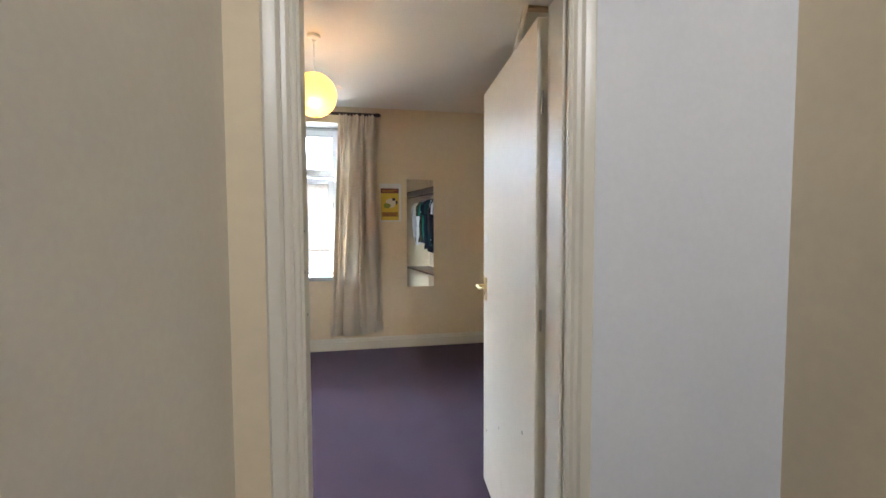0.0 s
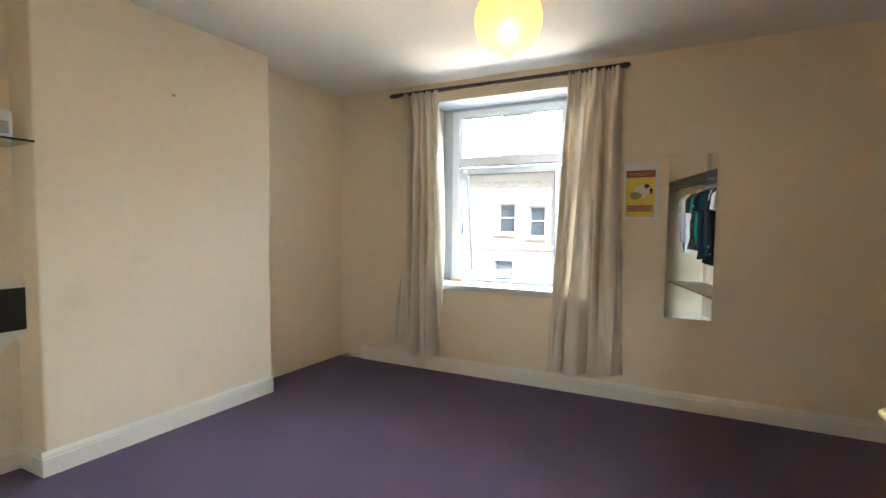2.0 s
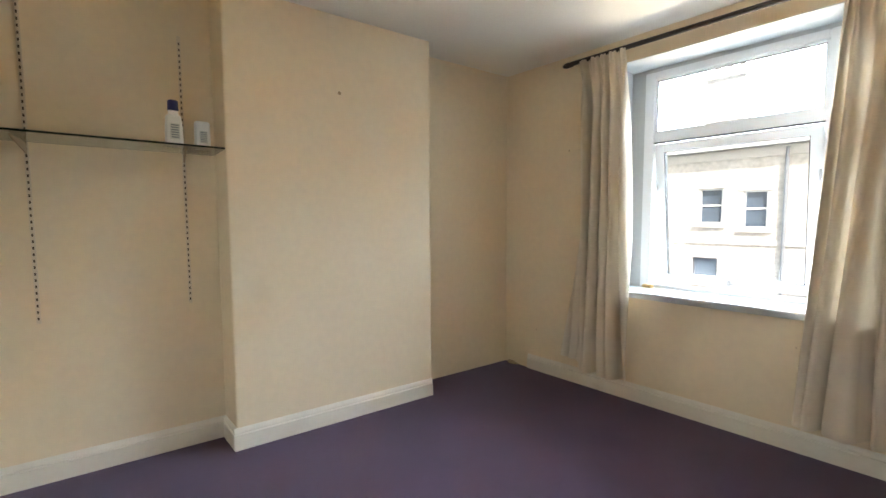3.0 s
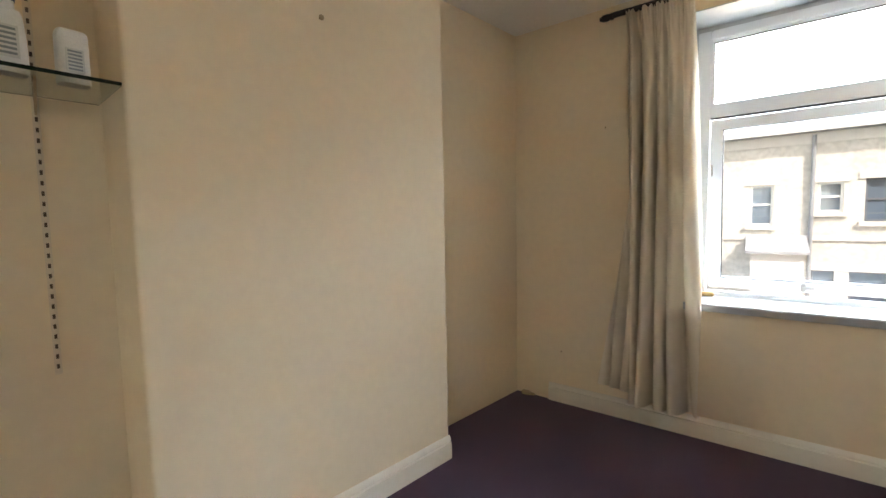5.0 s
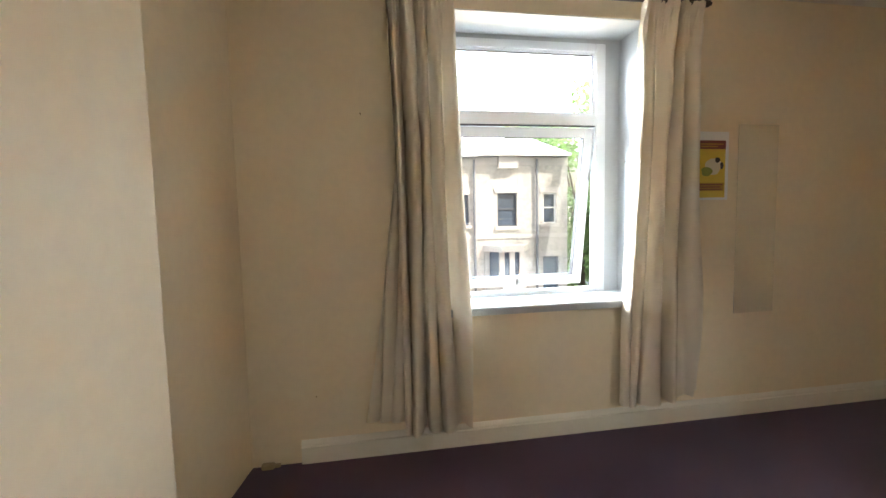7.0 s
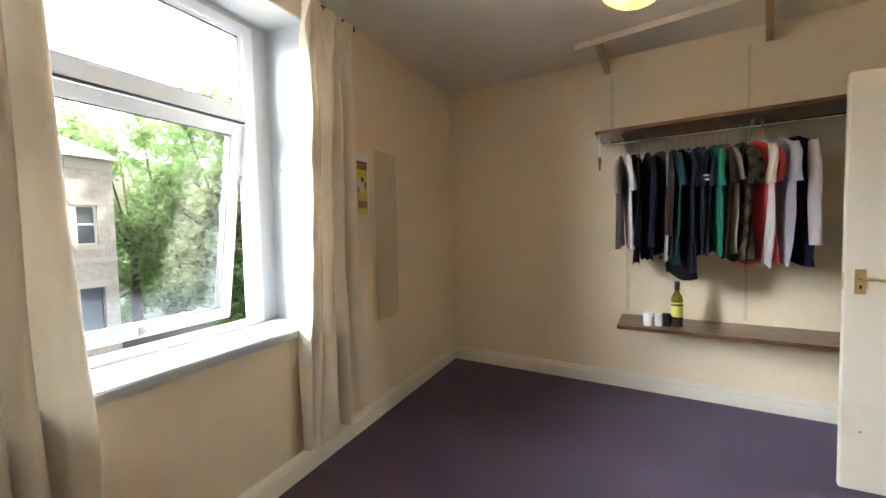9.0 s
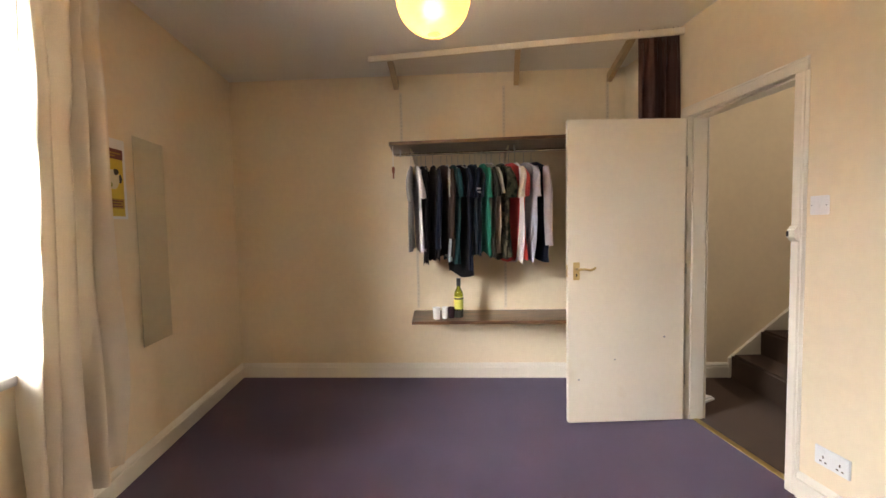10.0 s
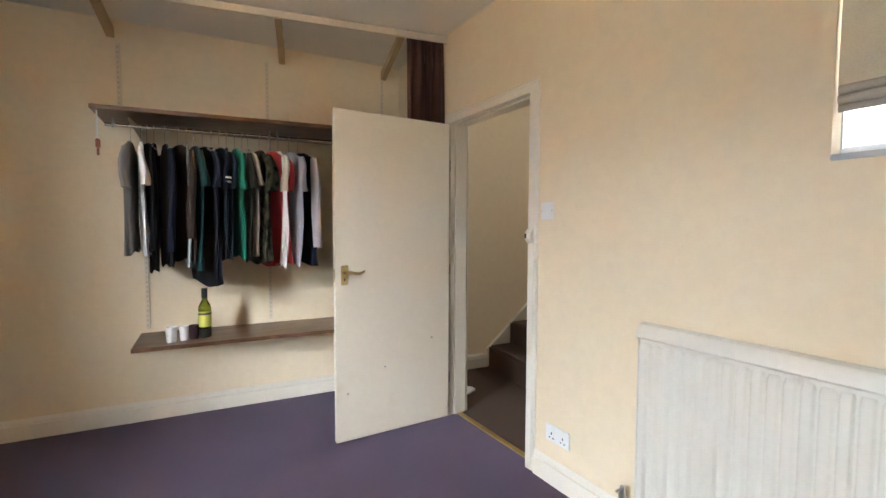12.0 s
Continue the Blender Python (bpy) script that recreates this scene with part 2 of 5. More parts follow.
def add_lathe(bm, prof, centre, seg=28):
    c = Vector(centre)
    rings = []
    for r, z in prof:
        rings.append([bm.verts.new(c + Vector((r * math.cos(2 * math.pi * i / seg), r * math.sin(2 * math.pi * i / seg), z))) for i in range(seg)])
    for a, b in zip(rings, rings[1:]):
        for i in range(seg):
            bm.faces.new((a[i], a[(i + 1) % seg], b[(i + 1) % seg], b[i]))
    bm.faces.new(rings[0][::-1])
    bm.faces.new(rings[-1])


def add_run(bm, p0, p1, out, prof, flip=False):
    """A profile of (out, up) swept from p0 to p1; out is the direction away from the wall."""
    p0, p1, out = Vector(p0), Vector(p1), Vector(out).normalized()
    a = [bm.verts.new(p0 + out * o + Vector((0, 0, z))) for o, z in prof]
    b = [bm.verts.new(p1 + out * o + Vector((0, 0, z))) for o, z in prof]
    n = len(prof)
    for i in range(n):
        bm.faces.new((a[i], a[(i + 1) % n], b[(i + 1) % n], b[i]))
    bm.faces.new(a[::-1])
    bm.faces.new(b)


def add_grid(bm, rows, close=False):
    vs = [[bm.verts.new(p) for p in r] for r in rows]
    for a, b in zip(vs, vs[1:]):
        n = len(a)
        for i in range(n if close else n - 1):
            bm.faces.new((a[i], a[(i + 1) % n], b[(i + 1) % n], b[i]))
    return vs


def mesh_of(name, bm, material, smooth=0.0):
    bmesh.ops.recalc_face_normals(bm, faces=bm.faces)
    me = bpy.data.meshes.new(name)
    bm.to_mesh(me)
    bm.free()
    for m in (material if isinstance(material, (list, tuple)) else [material]):
        me.materials.append(m)
    if smooth:
        for p in me.polygons:
            p.use_smooth = True
        me.set_sharp_from_angle(angle=radians(smooth))
    return me


def solid(name, bm, material, label="", category="", kind="", group="", smooth=0.0):
    """A top-level object of one mesh."""
    return tagged(new(name, mesh_of(name, bm, material, smooth)), label, category, group, kind)


def thing(name, at, label, category, group="", kind=""):
    ob = new(name)
    ob.location = at
    ob.empty_display_size = 0.05
    return tagged(ob, label, category, group, kind)


def part(name, bm, material, parent, label="", smooth=0.0):
    me = mesh_of(name, bm, material, smooth)
    off, p = Vector((0, 0, 0)), parent
    while p is not None:
        off += p.location
        p = p.parent
    me.transform(Matrix.Translation(-off))
    ob = new(name, me)
    ob.parent = parent
    return tagged(ob, label)


def box_part(name, b, material, parent, label="", bevel=0.0, m=None):
    bm = bmesh.new()
    add_box(bm, *b, m, bevel)
    return part(name, bm, material, parent, label)


def wall_sheet(bm, x0, x1, z0, z1, y0, y1, holes):
    """A wall along x with openings (x0, x1, z0, z1) through it."""
    xs = sorted({x0, x1, *(h[0] for h in holes), *(h[1] for h in holes)})
    for a, b in zip(xs, xs[1:]):
        cuts = sorted((h[2], h[3]) for h in holes if h[0] <= a + 1e-6 and h[1] >= b - 1e-6)
        z = z0
        for lo, hi in cuts:
            if lo > z + 1e-6:
                add_box(bm, a, b, y0, y1, z, lo)
            z = hi
        if z < z1 - 1e-6:
            add_box(bm, a, b, y0, y1, z, z1)
    bmesh.ops.remove_doubles(bm, verts=bm.verts, dist=1e-5)


# ---- plan ----
K = 0.145                      # the side walls lean off square by this much per metre
YN, YS, YL, H = 3.60, 0.255, 0.13, 2.615


def sx(u, y):
    return u + K * (y - 3.6)


U_EAST, U_BREAST, U_NW, U_SW = 1.555, -2.510, -2.757, -2.735
BR0, BR1 = 1.256, 2.585
WX0, WX1, WZ0, WZ1 = -1.755, -0.450, 0.765, 2.450      # window opening
DX0, DX1, DZ = -0.457, 0.281, 2.008                    # clear doorway
RX0, RX1, RZ0, RZ1 = -2.50, -1.655, 1.500, 2.250       # rear window opening
LX0 = -0.622
out_e, out_w = Vector((-1, K, 0)).normalized(), Vector((1, -K, 0)).normalized()

# ---- structure ----
bm = bmesh.new()
add_prism(bm, [(-3.6, 0.19), (1.35, 0.19), (1.8, 3.75), (-3.0, 3.75)], -0.12, 0.0)
solid("floor", bm, CARPET, "worn aubergine purple fitted carpet over the bedroom floor", "floor", "structure")
bm = bmesh.new()
add_prism(bm, [(-0.9, -3.7), (1.0, -3.7), (1.35, 0.19), (-0.9, 0.19)], -0.12, -0.003)
solid("floor_landing", bm, BROWN_CARPET, "worn brown fitted carpet on the landing", "floor", "structure")
bm = bmesh.new()
add_prism(bm, [(-3.7, 0.13), (1.35, 0.13), (1.9, 3.95), (-3.2, 3.95)], H, H + 0.12)
solid("ceiling", bm, CEIL, "off-white painted plaster ceiling of the bedroom", "ceiling", "structure")
bm = bmesh.new()
wall_sheet(bm, -3.2, 1.9, 0, H, YN, YN + 0.36, [(WX0, WX1, WZ0, WZ1)])
solid("wall_north", bm, WALL, "cream painted plaster wall with the sash window opening", "wall", "structure")
bm = bmesh.new()
add_prism(bm, [(sx(U_EAST, YN), YN), (sx(U_EAST, -3.7), -3.7), (sx(U_EAST, -3.7) + 0.3, -3.7), (sx(U_EAST, YN) + 0.3, YN)], 0, 4.7)
solid("wall_east", bm, WALL, "cream painted plaster party wall behind the clothes rail", "wall", "structure")
bm = bmesh.new()
add_prism(bm, [(sx(U_NW, YN), YN), (sx(U_NW, YN) - 0.4, YN), (sx(U_NW, BR1) - 0.4, BR1), (sx(U_NW, BR1), BR1)], 0, H)
solid("wall_west_1", bm, WALL, "cream painted alcove wall beside the chimney breast", "wall", "structure")
bm = bmesh.new()
add_prism(bm, [(sx(U_SW, BR0), BR0), (sx(U_SW, BR0) - 0.4, BR0), (sx(U_SW, YS) - 0.4, YS), (sx(U_SW, YS), YS)], 0, H)
solid("wall_west_2", bm, WALL, "cream painted alcove wall with slotted shelf uprights", "wall", "structure")
bm = bmesh.new()
add_prism(bm, [(sx(U_BREAST, BR1), BR1), (sx(U_BREAST, BR1) - 0.55, BR1), (sx(U_BREAST, BR0) - 0.55, BR0), (sx(U_BREAST, BR0), BR0)], 0, H)
ob = solid("wall_chimney_breast", bm, WALL, "cream painted chimney breast with rounded plaster corners", "wall", "structure")
bev = ob.modifiers.new("round", "BEVEL")
bev.width, bev.segments, bev.limit_method = 0.012, 3, "ANGLE"
bm = bmesh.new()
wall_sheet(bm, -3.6, 1.12, 0, H, YL, YS, [(DX0 - 0.03, DX1 + 0.03, 0, DZ + 0.03), (RX0, RX1, RZ0, RZ1)])
solid("wall_south", bm, WALL, "cream painted wall with the doorway and a high window", "wall", "structure")
bm = bmesh.new()
add_box(bm, DX1 + 0.05, 1.075, YL - 0.006, YL, 0, H)
solid("wall_landing_panel", bm, LANDW, "white painted wall on the landing beside the door", "wall", "structure")
# landing shell, open to the upper flight
bm = bmesh.new()
add_box(bm, -0.9, 1.12, YL, YL + 0.1, H + 0.002, 4.7)
solid("wall_landing_north", bm, LAND, "plain painted wall above the landing", "wall", "structure")
bm = bmesh.new()
add_prism(bm, [(LX0, YL), (LX0 - 0.12, YL), (LX0 - 0.6, -3.7), (LX0 - 0.48, -3.7)], 0, 4.7)
solid("wall_landing_west", bm, LAND, "beige painted wall beside the landing", "wall", "structure")
bm = bmesh.new()
# the hole is invented, it only houses the landing's fill lamp
wall_sheet(bm, -1.4, 1.0, 0, 4.7, -3.7, -3.42, [(0.20, 0.60, 3.0, 3.4)])
solid("wall_landing_south", bm, LAND, "plain painted wall with an opening added for the landing fill lamp", "wall", "structure")
bm = bmesh.new()
add_box(bm, -1.5, 1.5, -3.8, YL + 0.1, 4.7, 4.8)
solid("ceiling_landing", bm, CEIL, "plain painted ceiling over the stairwell", "ceiling", "structure")

# skirting boards
SK = [(0.0, 0.0), (0.019, 0.0), (0.019, 0.091), (0.010, 0.0945), (0.0095, 0.098), (0.014, 0.101), (0.0125, 0.113), (0.006, 0.122), (0.003, 0.128), (0.0, 0.128)]


def skirting(name, p0, p1, out, label):
    bm = bmesh.new()
    add_run(bm, p0, p1, out, SK)
    solid(name, bm, GLOSS, label, "skirting", "structure", smooth=35)


skirting("baseboard_north", (-2.50, YN, 0), (sx(U_EAST, YN), YN, 0), (0, -1, 0), "cream gloss moulded skirting board under the window")
skirting("baseboard_east", (sx(U_EAST, YN), YN, 0), (sx(U_EAST, YS), YS, 0), out_e, "cream gloss moulded skirting board behind the clothes")
skirting("baseboard_breast", (sx(U_BREAST, BR0), BR0 - 0.017, 0), (sx(U_BREAST, BR1), BR1, 0), out_w, "cream gloss moulded skirting board round the chimney breast")
skirting("baseboard_breast_return", (sx(U_BREAST, BR0) + 0.0, BR0, 0), (sx(U_SW, BR0), BR0, 0), (0, -1, 0), "cream gloss skirting return beside the alcove")
skirting("baseboard_alcove", (sx(U_SW, BR0), BR0, 0), (sx(U_SW, YS), YS, 0), out_w, "cream gloss moulded skirting board in the alcove")
skirting("baseboard_south", (-0.522, YS, 0), (-3.2, YS, 0), (0, 1, 0), "cream gloss moulded skirting board under the radiator")
skirting("baseboard_south_corner", (1.08, YS, 0), (0.36, YS, 0), (0, 1, 0), "cream gloss skirting board in the corner behind the door")
skirting("baseboard_landing_east", (sx(U_EAST, YL), YL, 0), (sx(U_EAST, -0.60), -0.60, 0), out_e, "cream gloss skirting board on the landing")
skirting("baseboard_landing_north", (0.375, YL - 0.006, 0), (1.05, YL - 0.006, 0), (0, -1, 0), "white skirting board on the landing wall")

# ---- doorway ----
bm = bmesh.new()
add_box(bm, DX0 - 0.03, DX0, YL - 0.002, YS + 0.002, 0, DZ)
solid("door_lining_latch_side", bm, GLOSS, "cream gloss door lining with chipped edges", "door frame", "structure")
bm = bmesh.new()
add_box(bm, DX1, DX1 + 0.03, YL - 0.002, YS + 0.002, 0, DZ)
solid("door_lining_hinge_side", bm, GLOSS, "cream gloss door lining on the hinge side", "door frame", "structure")
bm = bmesh.new()
add_box(bm, DX0 - 0.03, DX1 + 0.03, YL - 0.002, YS + 0.002, DZ, DZ + 0.03)
solid("door_lining_head", bm, GLOSS, "cream gloss head lining of the doorway", "door frame", "structure")
bm = bmesh.new()
add_box(bm, DX0, DX0 + 0.012, 0.140, 0.232, 0, DZ - 0.012, None, 0.002)
add_box(bm, DX0, DX1, 0.140, 0.232, DZ - 0.012, DZ - 0.0005, None, 0.002)
add_box(bm, DX1 - 0.012, DX1, 0.140, 0.232, 0, DZ - 0.012, None, 0.002)
solid("trim_door_stop", bm, GLOSS, "cream gloss door stop bead round the lining", "door frame", "structure")
# mouldings: plain room side, reeded landing side
ARCH_R = [(0, 0), (0.010, 0.001), (0.012, 0.004), (0.013, 0.040), (0.009, 0.048), (0.011, 0.056), (0.004, 0.066), (0, 0.066)]
ARCH_L = [(0, 0), (0.010, 0.0), (0.014, 0.006), (0.014, 0.014), (0.008, 0.018), (0.016, 0.026), (0.018, 0.038), (0.010, 0.043), (0.020, 0.051), (0.024, 0.066), (0.026, 0.082), (0.018, 0.090), (0, 0.092)]


ARCH_L = [(o, 0.9 * w) for o, w in ARCH_L]


def moulding(name, prof, x_in, side, y, out, z1, label):
    """An upright moulding whose profile (out, across) starts at x_in and goes to side."""
    bm = bmesh.new()
    rows = [[(x_in + side * w, y + out * o, z) for o, w in prof] for z in (0.0, z1)]
    vs = add_grid(bm, rows, True)
    bm.faces.new(vs[0])
    bm.faces.new(vs[1][::-1])
    solid(name, bm, GLOSS, label, "door frame", "structure", smooth=25)


def moulding_head(name, prof, x0, x1, z, y, out, label):
    bm = bmesh.new()
    rows = [[(x, y + out * o, z + w) for o, w in prof] for x in (x0, x1)]
    vs = add_grid(bm, rows, True)
    bm.faces.new(vs[0])
    bm.faces.new(vs[1][::-1])
    solid(name, bm, GLOSS, label, "door frame", "structure", smooth=25)


moulding("architrave_latch_side", ARCH_R, DX0 + 0.001, -1, YS, 1, DZ, "cream gloss architrave beside the light switch")
moulding("architrave_hinge_side", ARCH_R, DX1 - 0.001, 1, YS, 1, DZ, "cream gloss architrave behind the open door")
moulding_head("architrave_head", ARCH_R, DX0 - 0.062, DX1 + 0.062, DZ, YS, 1, "cream gloss architrave over the doorway")
moulding("architrave_landing_latch_side", ARCH_L, DX0 + 0.006, -1, YL, -1, DZ, "cream reeded architrave on the landing")
moulding("architrave_landing_hinge_side", ARCH_L, DX1 - 0.006, 1, YL - 0.002, -1, DZ, "cream reeded architrave on the landing")
moulding_head("architrave_landing_head", ARCH_L, DX0 - 0.086, DX1 + 0.086, DZ, YL, -1, "cream reeded architrave over the landing side")
bm = bmesh.new()
add_run(bm, (DX0, 0.19, 0), (DX1, 0.19, 0), (0, 1, 0), [(-0.022, -0.002), (0.022, -0.002), (0.018, 0.004), (0, 0.006), (-0.018, 0.004)])
solid("threshold_bar", bm, BRASS, "thin worn brass carpet bar across the doorway", "threshold", "structure", smooth=30)

# the open door: local x runs from the hinge to the free edge
HINGE, FREE = Vector((0.257, 0.292, 0)), Vector((0.306, 1.060, 0))
lw = (FREE - HINGE).length
DM = Matrix.Translation(HINGE) @ Matrix.Rotation(math.atan2(FREE.y - HINGE.y, FREE.x - HINGE.x), 4, "Z")
door = thing("door_1", HINGE, "cream gloss flush door standing wide open, scuffed, with brass levers", "door", kind="structure")
box_part("leaf", (0, lw, -0.038, 0.0, 0.012, 1.990), DOORP, door, bevel=0.002, m=DM)
for side, y in ((1, 0.0), (-1, -0.038)):
    plate = box_part("backplate", (lw - 0.075, lw - 0.033, *sorted((y, y + side * 0.007)), 0.962, 1.078), BRASS, door, "worn brass lever plate", 0.002, DM)
    bm = bmesh.new()
    c = lw - 0.054
    add_pipe(bm, [DM @ Vector(p) for p in ((c, y + side * 0.006, 1.035), (c, y + side * 0.046, 1.035))], 0.0085)
    add_pipe(bm, [DM @ Vector(p) for p in ((c, y + side * 0.046, 1.035), (c - 0.035, y + side * 0.050, 1.037), (c - 0.075, y + side * 0.048, 1.030), (c - 0.100, y + side * 0.040, 1.036), (c - 0.112, y + side * 0.036, 1.043))], 0.0075)
    part("lever", bm, BRASS, plate, smooth=40)
    bm = bmesh.new()
    add_box(bm, c - 0.004, c + 0.004, *sorted((y + side * 0.0065, y + side * 0.008)), 0.985, 1.004, DM)
    part("keyhole", bm, HOLE, plate)
box_part("filled_lock_hole", (lw - 0.085, lw - 0.012, 0.0, 0.0015, 1.255, 1.288), GLOSS, door, "lighter filler where a lock was removed", 0.0006, DM)
box_part("latch_front", (lw - 0.0005, lw + 0.001, -0.031, -0.008, 0.98, 1.06), BRASS, door, m=DM)
for x, z, w in ((0.13, 0.575, 0.008), (0.46, 0.43, 0.006), (0.70, 0.30, 0.007)):
    bm = bmesh.new()
    add_rod(bm, DM @ Vector((x, 0.0, z)), DM @ Vector((x, 0.0008, z)), w, w * 0.8, 9)
    part("scuff", bm, STEEL, door, "small grey scuff")
for z in (0.28, 1.02, 1.72):
    bm = bmesh.new()
    add_rod(bm, (0.268, 0.276, z - 0.035), (0.268, 0.276, z + 0.035), 0.0035, None, 10)
    part("hinge", bm, STEEL, door, "small steel hinge knuckle")
# rim lock keep on the frame
KY = YS + 0.0125
keep = thing("lock_keep", (DX0 - 0.02, KY, 1.262), "cream painted rim lock keep on the door frame", "lock")
curve = [(0.0, 1.224), (0.006, 1.226), (0.011, 1.231), (0.014, 1.238), (0.018, 1.242), (0.023, 1.243), (0.0235, 1.279), (0.019, 1.281), (0.014, 1.283), (0.011, 1.290), (0.008, 1.296), (0.0, 1.298)]
bm = bmesh.new()
vs = add_grid(bm, [[(x, KY + o, z) for o, z in curve] for x in (DX0 - 0.042, DX0 - 0.0005)], True)
bm.faces.new(vs[0])
bm.faces.new(vs[1][::-1])
part("case", bm, GLOSS, keep, smooth=30)
# no recess is cut, a black block gives the pocket's shade
box_part("pocket", (DX0 - 0.012, DX0 + 0.0002, KY + 0.006, KY + 0.0242, 1.248, 1.274), HOLE, keep, "black patch standing for the shade in the bolt pocket")
bm = bmesh.new()
add_rod(bm, (DX0 - 0.001, 0.247, 1.262), (DX0 + 0.0012, 0.247, 1.262), 0.004, None, 9)
part("screw_head", bm, BEAMP, keep, "rusty screw head")
# chipped paint on the lining and the reeded moulding
CHIP = mat("bare_wood_chip", (0.16, 0.105, 0.06), 0.8, var=0.2, bump=0.1)
for y, z, ry, rz in ((0.195, 1.086, 0.004, 0.005), (0.152, 1.207, 0.003, 0.005), (0.156, 1.315, 0.003, 0.004), (0.258, 1.224, 0.006, 0.002), (0.259, 1.190, 0.004, 0.015), (0.262, 1.150, 0.003, 0.009), (0.255, 1.300, 0.009, 0.0015), (0.262, 0.86, 0.003, 0.012)):
    bm = bmesh.new()
    pts = [(y + ry * math.cos(a) * (1 + 0.25 * math.sin(3 * a + 40 * z)), z + rz * math.sin(a) * (1 + 0.2 * math.sin(2 * a + 9 * y))) for a in (2 * math.pi * i / 14 for i in range(14))]
    vs = add_grid(bm, [[(x, p, q) for p, q in pts] for x in ((DX0 + 0.0105, DX0 + 0.0126) if y < 0.232 else (DX0 - 0.002, DX0 + 0.0006))], True)
    bm.faces.new(vs[0])
    bm.faces.new(vs[1][::-1])
    solid("paint_chip", bm, CHIP, "brown chip in the cream paint of the door lining", "paint chip", "structure")

# ---- window ----
win = thing("window_1", ((WX0 + WX1) / 2, 3.87, WZ0), "white plastic window with a fixed top light and an open top-hung sash", "window", kind="structure")
GY0, GY1 = 3.865, 3.935
GX0, GX1, TZ0, TZ1 = -1.580, -0.628, 1.968, 2.362
SZ0, SZ1 = 0.838, 1.905


def frame_ring(name, x0, x1, z0, z1, w, y0, y1, parent, material, m=None, label="", bevel=0.004):
    bm = bmesh.new()
    for b in ((x0, x1, z0 - w, z0), (x0, x1, z1, z1 + w), (x0 - w, x0, z0 - w, z1 + w), (x1, x1 + w, z0 - w, z1 + w)):
        add_box(bm, b[0], b[1], y0, y1, b[2], b[3], m, bevel)
    return part(name, bm, material, parent, label)


bm = bmesh.new()
for b in ((GX0 - 0.07, GX0, SZ0 - 0.035, TZ1 + 0.055), (GX1, GX1 + 0.07, SZ0 - 0.035, TZ1 + 0.055), (GX0, GX1, TZ1, TZ1 + 0.055), (GX0, GX1, SZ1 - 0.005, TZ0), (GX0, GX1, SZ0 - 0.035, SZ0)):
    add_box(bm, b[0], b[1], GY0, GY1, b[2], b[3], None, 0.005)
part("frame", bm, UPVC, win)
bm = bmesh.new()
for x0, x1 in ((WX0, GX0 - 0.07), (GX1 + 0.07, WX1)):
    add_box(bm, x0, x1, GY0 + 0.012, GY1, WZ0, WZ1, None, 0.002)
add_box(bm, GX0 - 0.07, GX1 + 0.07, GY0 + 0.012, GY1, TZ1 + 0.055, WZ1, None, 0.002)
part("cover_board", bm, REVEAL, win, "white painted board round the frame, greyed against the glare")
frame_ring("top_light_bead", GX0 + 0.014, GX1 - 0.014, TZ0 + 0.014, TZ1 - 0.014, 0.014, GY0 + 0.012, GY1 - 0.02, win, UPVC, bevel=0.003)
frame_ring("top_light_gasket", GX0 + 0.017, GX1 - 0.017, TZ0 + 0.017, TZ1 - 0.017, 0.003, GY0 + 0.016, GY1 - 0.03, win, GASKET, bevel=0.0)
top_pane = box_part("pane", (GX0 + 0.005, GX1 - 0.005, 3.896, 3.902, TZ0 + 0.005, TZ1 - 0.005), PANE, win)
top_pane.visible_shadow = False
# solid black strip, its colour gives the shade of the gap
box_part("sash_gap_shade", (GX0, GX1, GY0 + 0.004, GY0 + 0.03, SZ1 - 0.012, SZ1 - 0.0055), GASKET, win, "black strip put in as the shadow gap over the sash")
SM = Matrix.Translation((0, 3.90, SZ1 - 0.012)) @ Matrix.Rotation(radians(9.3), 4, "X") @ Matrix.Translation((0, -3.90, -(SZ1 - 0.012)))
sash = frame_ring("sash", GX0 + 0.066, GX1 - 0.066, SZ0 + 0.052, SZ1 - 0.078, 0.062, 3.880, 3.940, win, UPVC, SM, "white sash tilted open at the foot")
g = frame_ring("gasket", GX0 + 0.070, GX1 - 0.070, SZ0 + 0.056, SZ1 - 0.082, 0.004, 3.886, 3.930, sash, GASKET, SM, bevel=0.0)
bm = bmesh.new()
add_box(bm, GX0 + 0.064, GX1 - 0.064, 3.905, 3.911, SZ0 + 0.050, SZ1 - 0.076, SM)
sash_pane = part("pane", bm, PANE, sash)
sash_pane.visible_shadow = False
bm = bmesh.new()
hc = SM @ Vector(((GX0 + GX1) / 2, 3.878, SZ0 + 0.022))
add_box(bm, hc.x - 0.012, hc.x + 0.012, hc.y - 0.014, hc.y + 0.003, hc.z - 0.022, hc.z + 0.022, None, 0.004)
add_box(bm, hc.x - 0.008, hc.x + 0.050, hc.y - 0.030, hc.y - 0.014, hc.z - 0.008, hc.z + 0.008, None, 0.004)
part("window_handle", bm, STEEL, sash, "grey metal window handle")
for x in (GX0 + 0.012, GX1 - 0.012):
    bm = bmesh.new()
    p = SM @ Vector((x, 3.93, 1.25))
    add_pipe(bm, [(x, 3.905, 1.62), (x, p.y - 0.01, 1.40), (x, p.y, 1.25)], 0.006, 8)
    part("friction_stay", bm, STEEL, win, "grey steel friction stay")
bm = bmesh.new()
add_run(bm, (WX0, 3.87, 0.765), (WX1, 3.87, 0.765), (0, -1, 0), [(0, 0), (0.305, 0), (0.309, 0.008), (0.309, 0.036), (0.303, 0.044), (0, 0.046)])
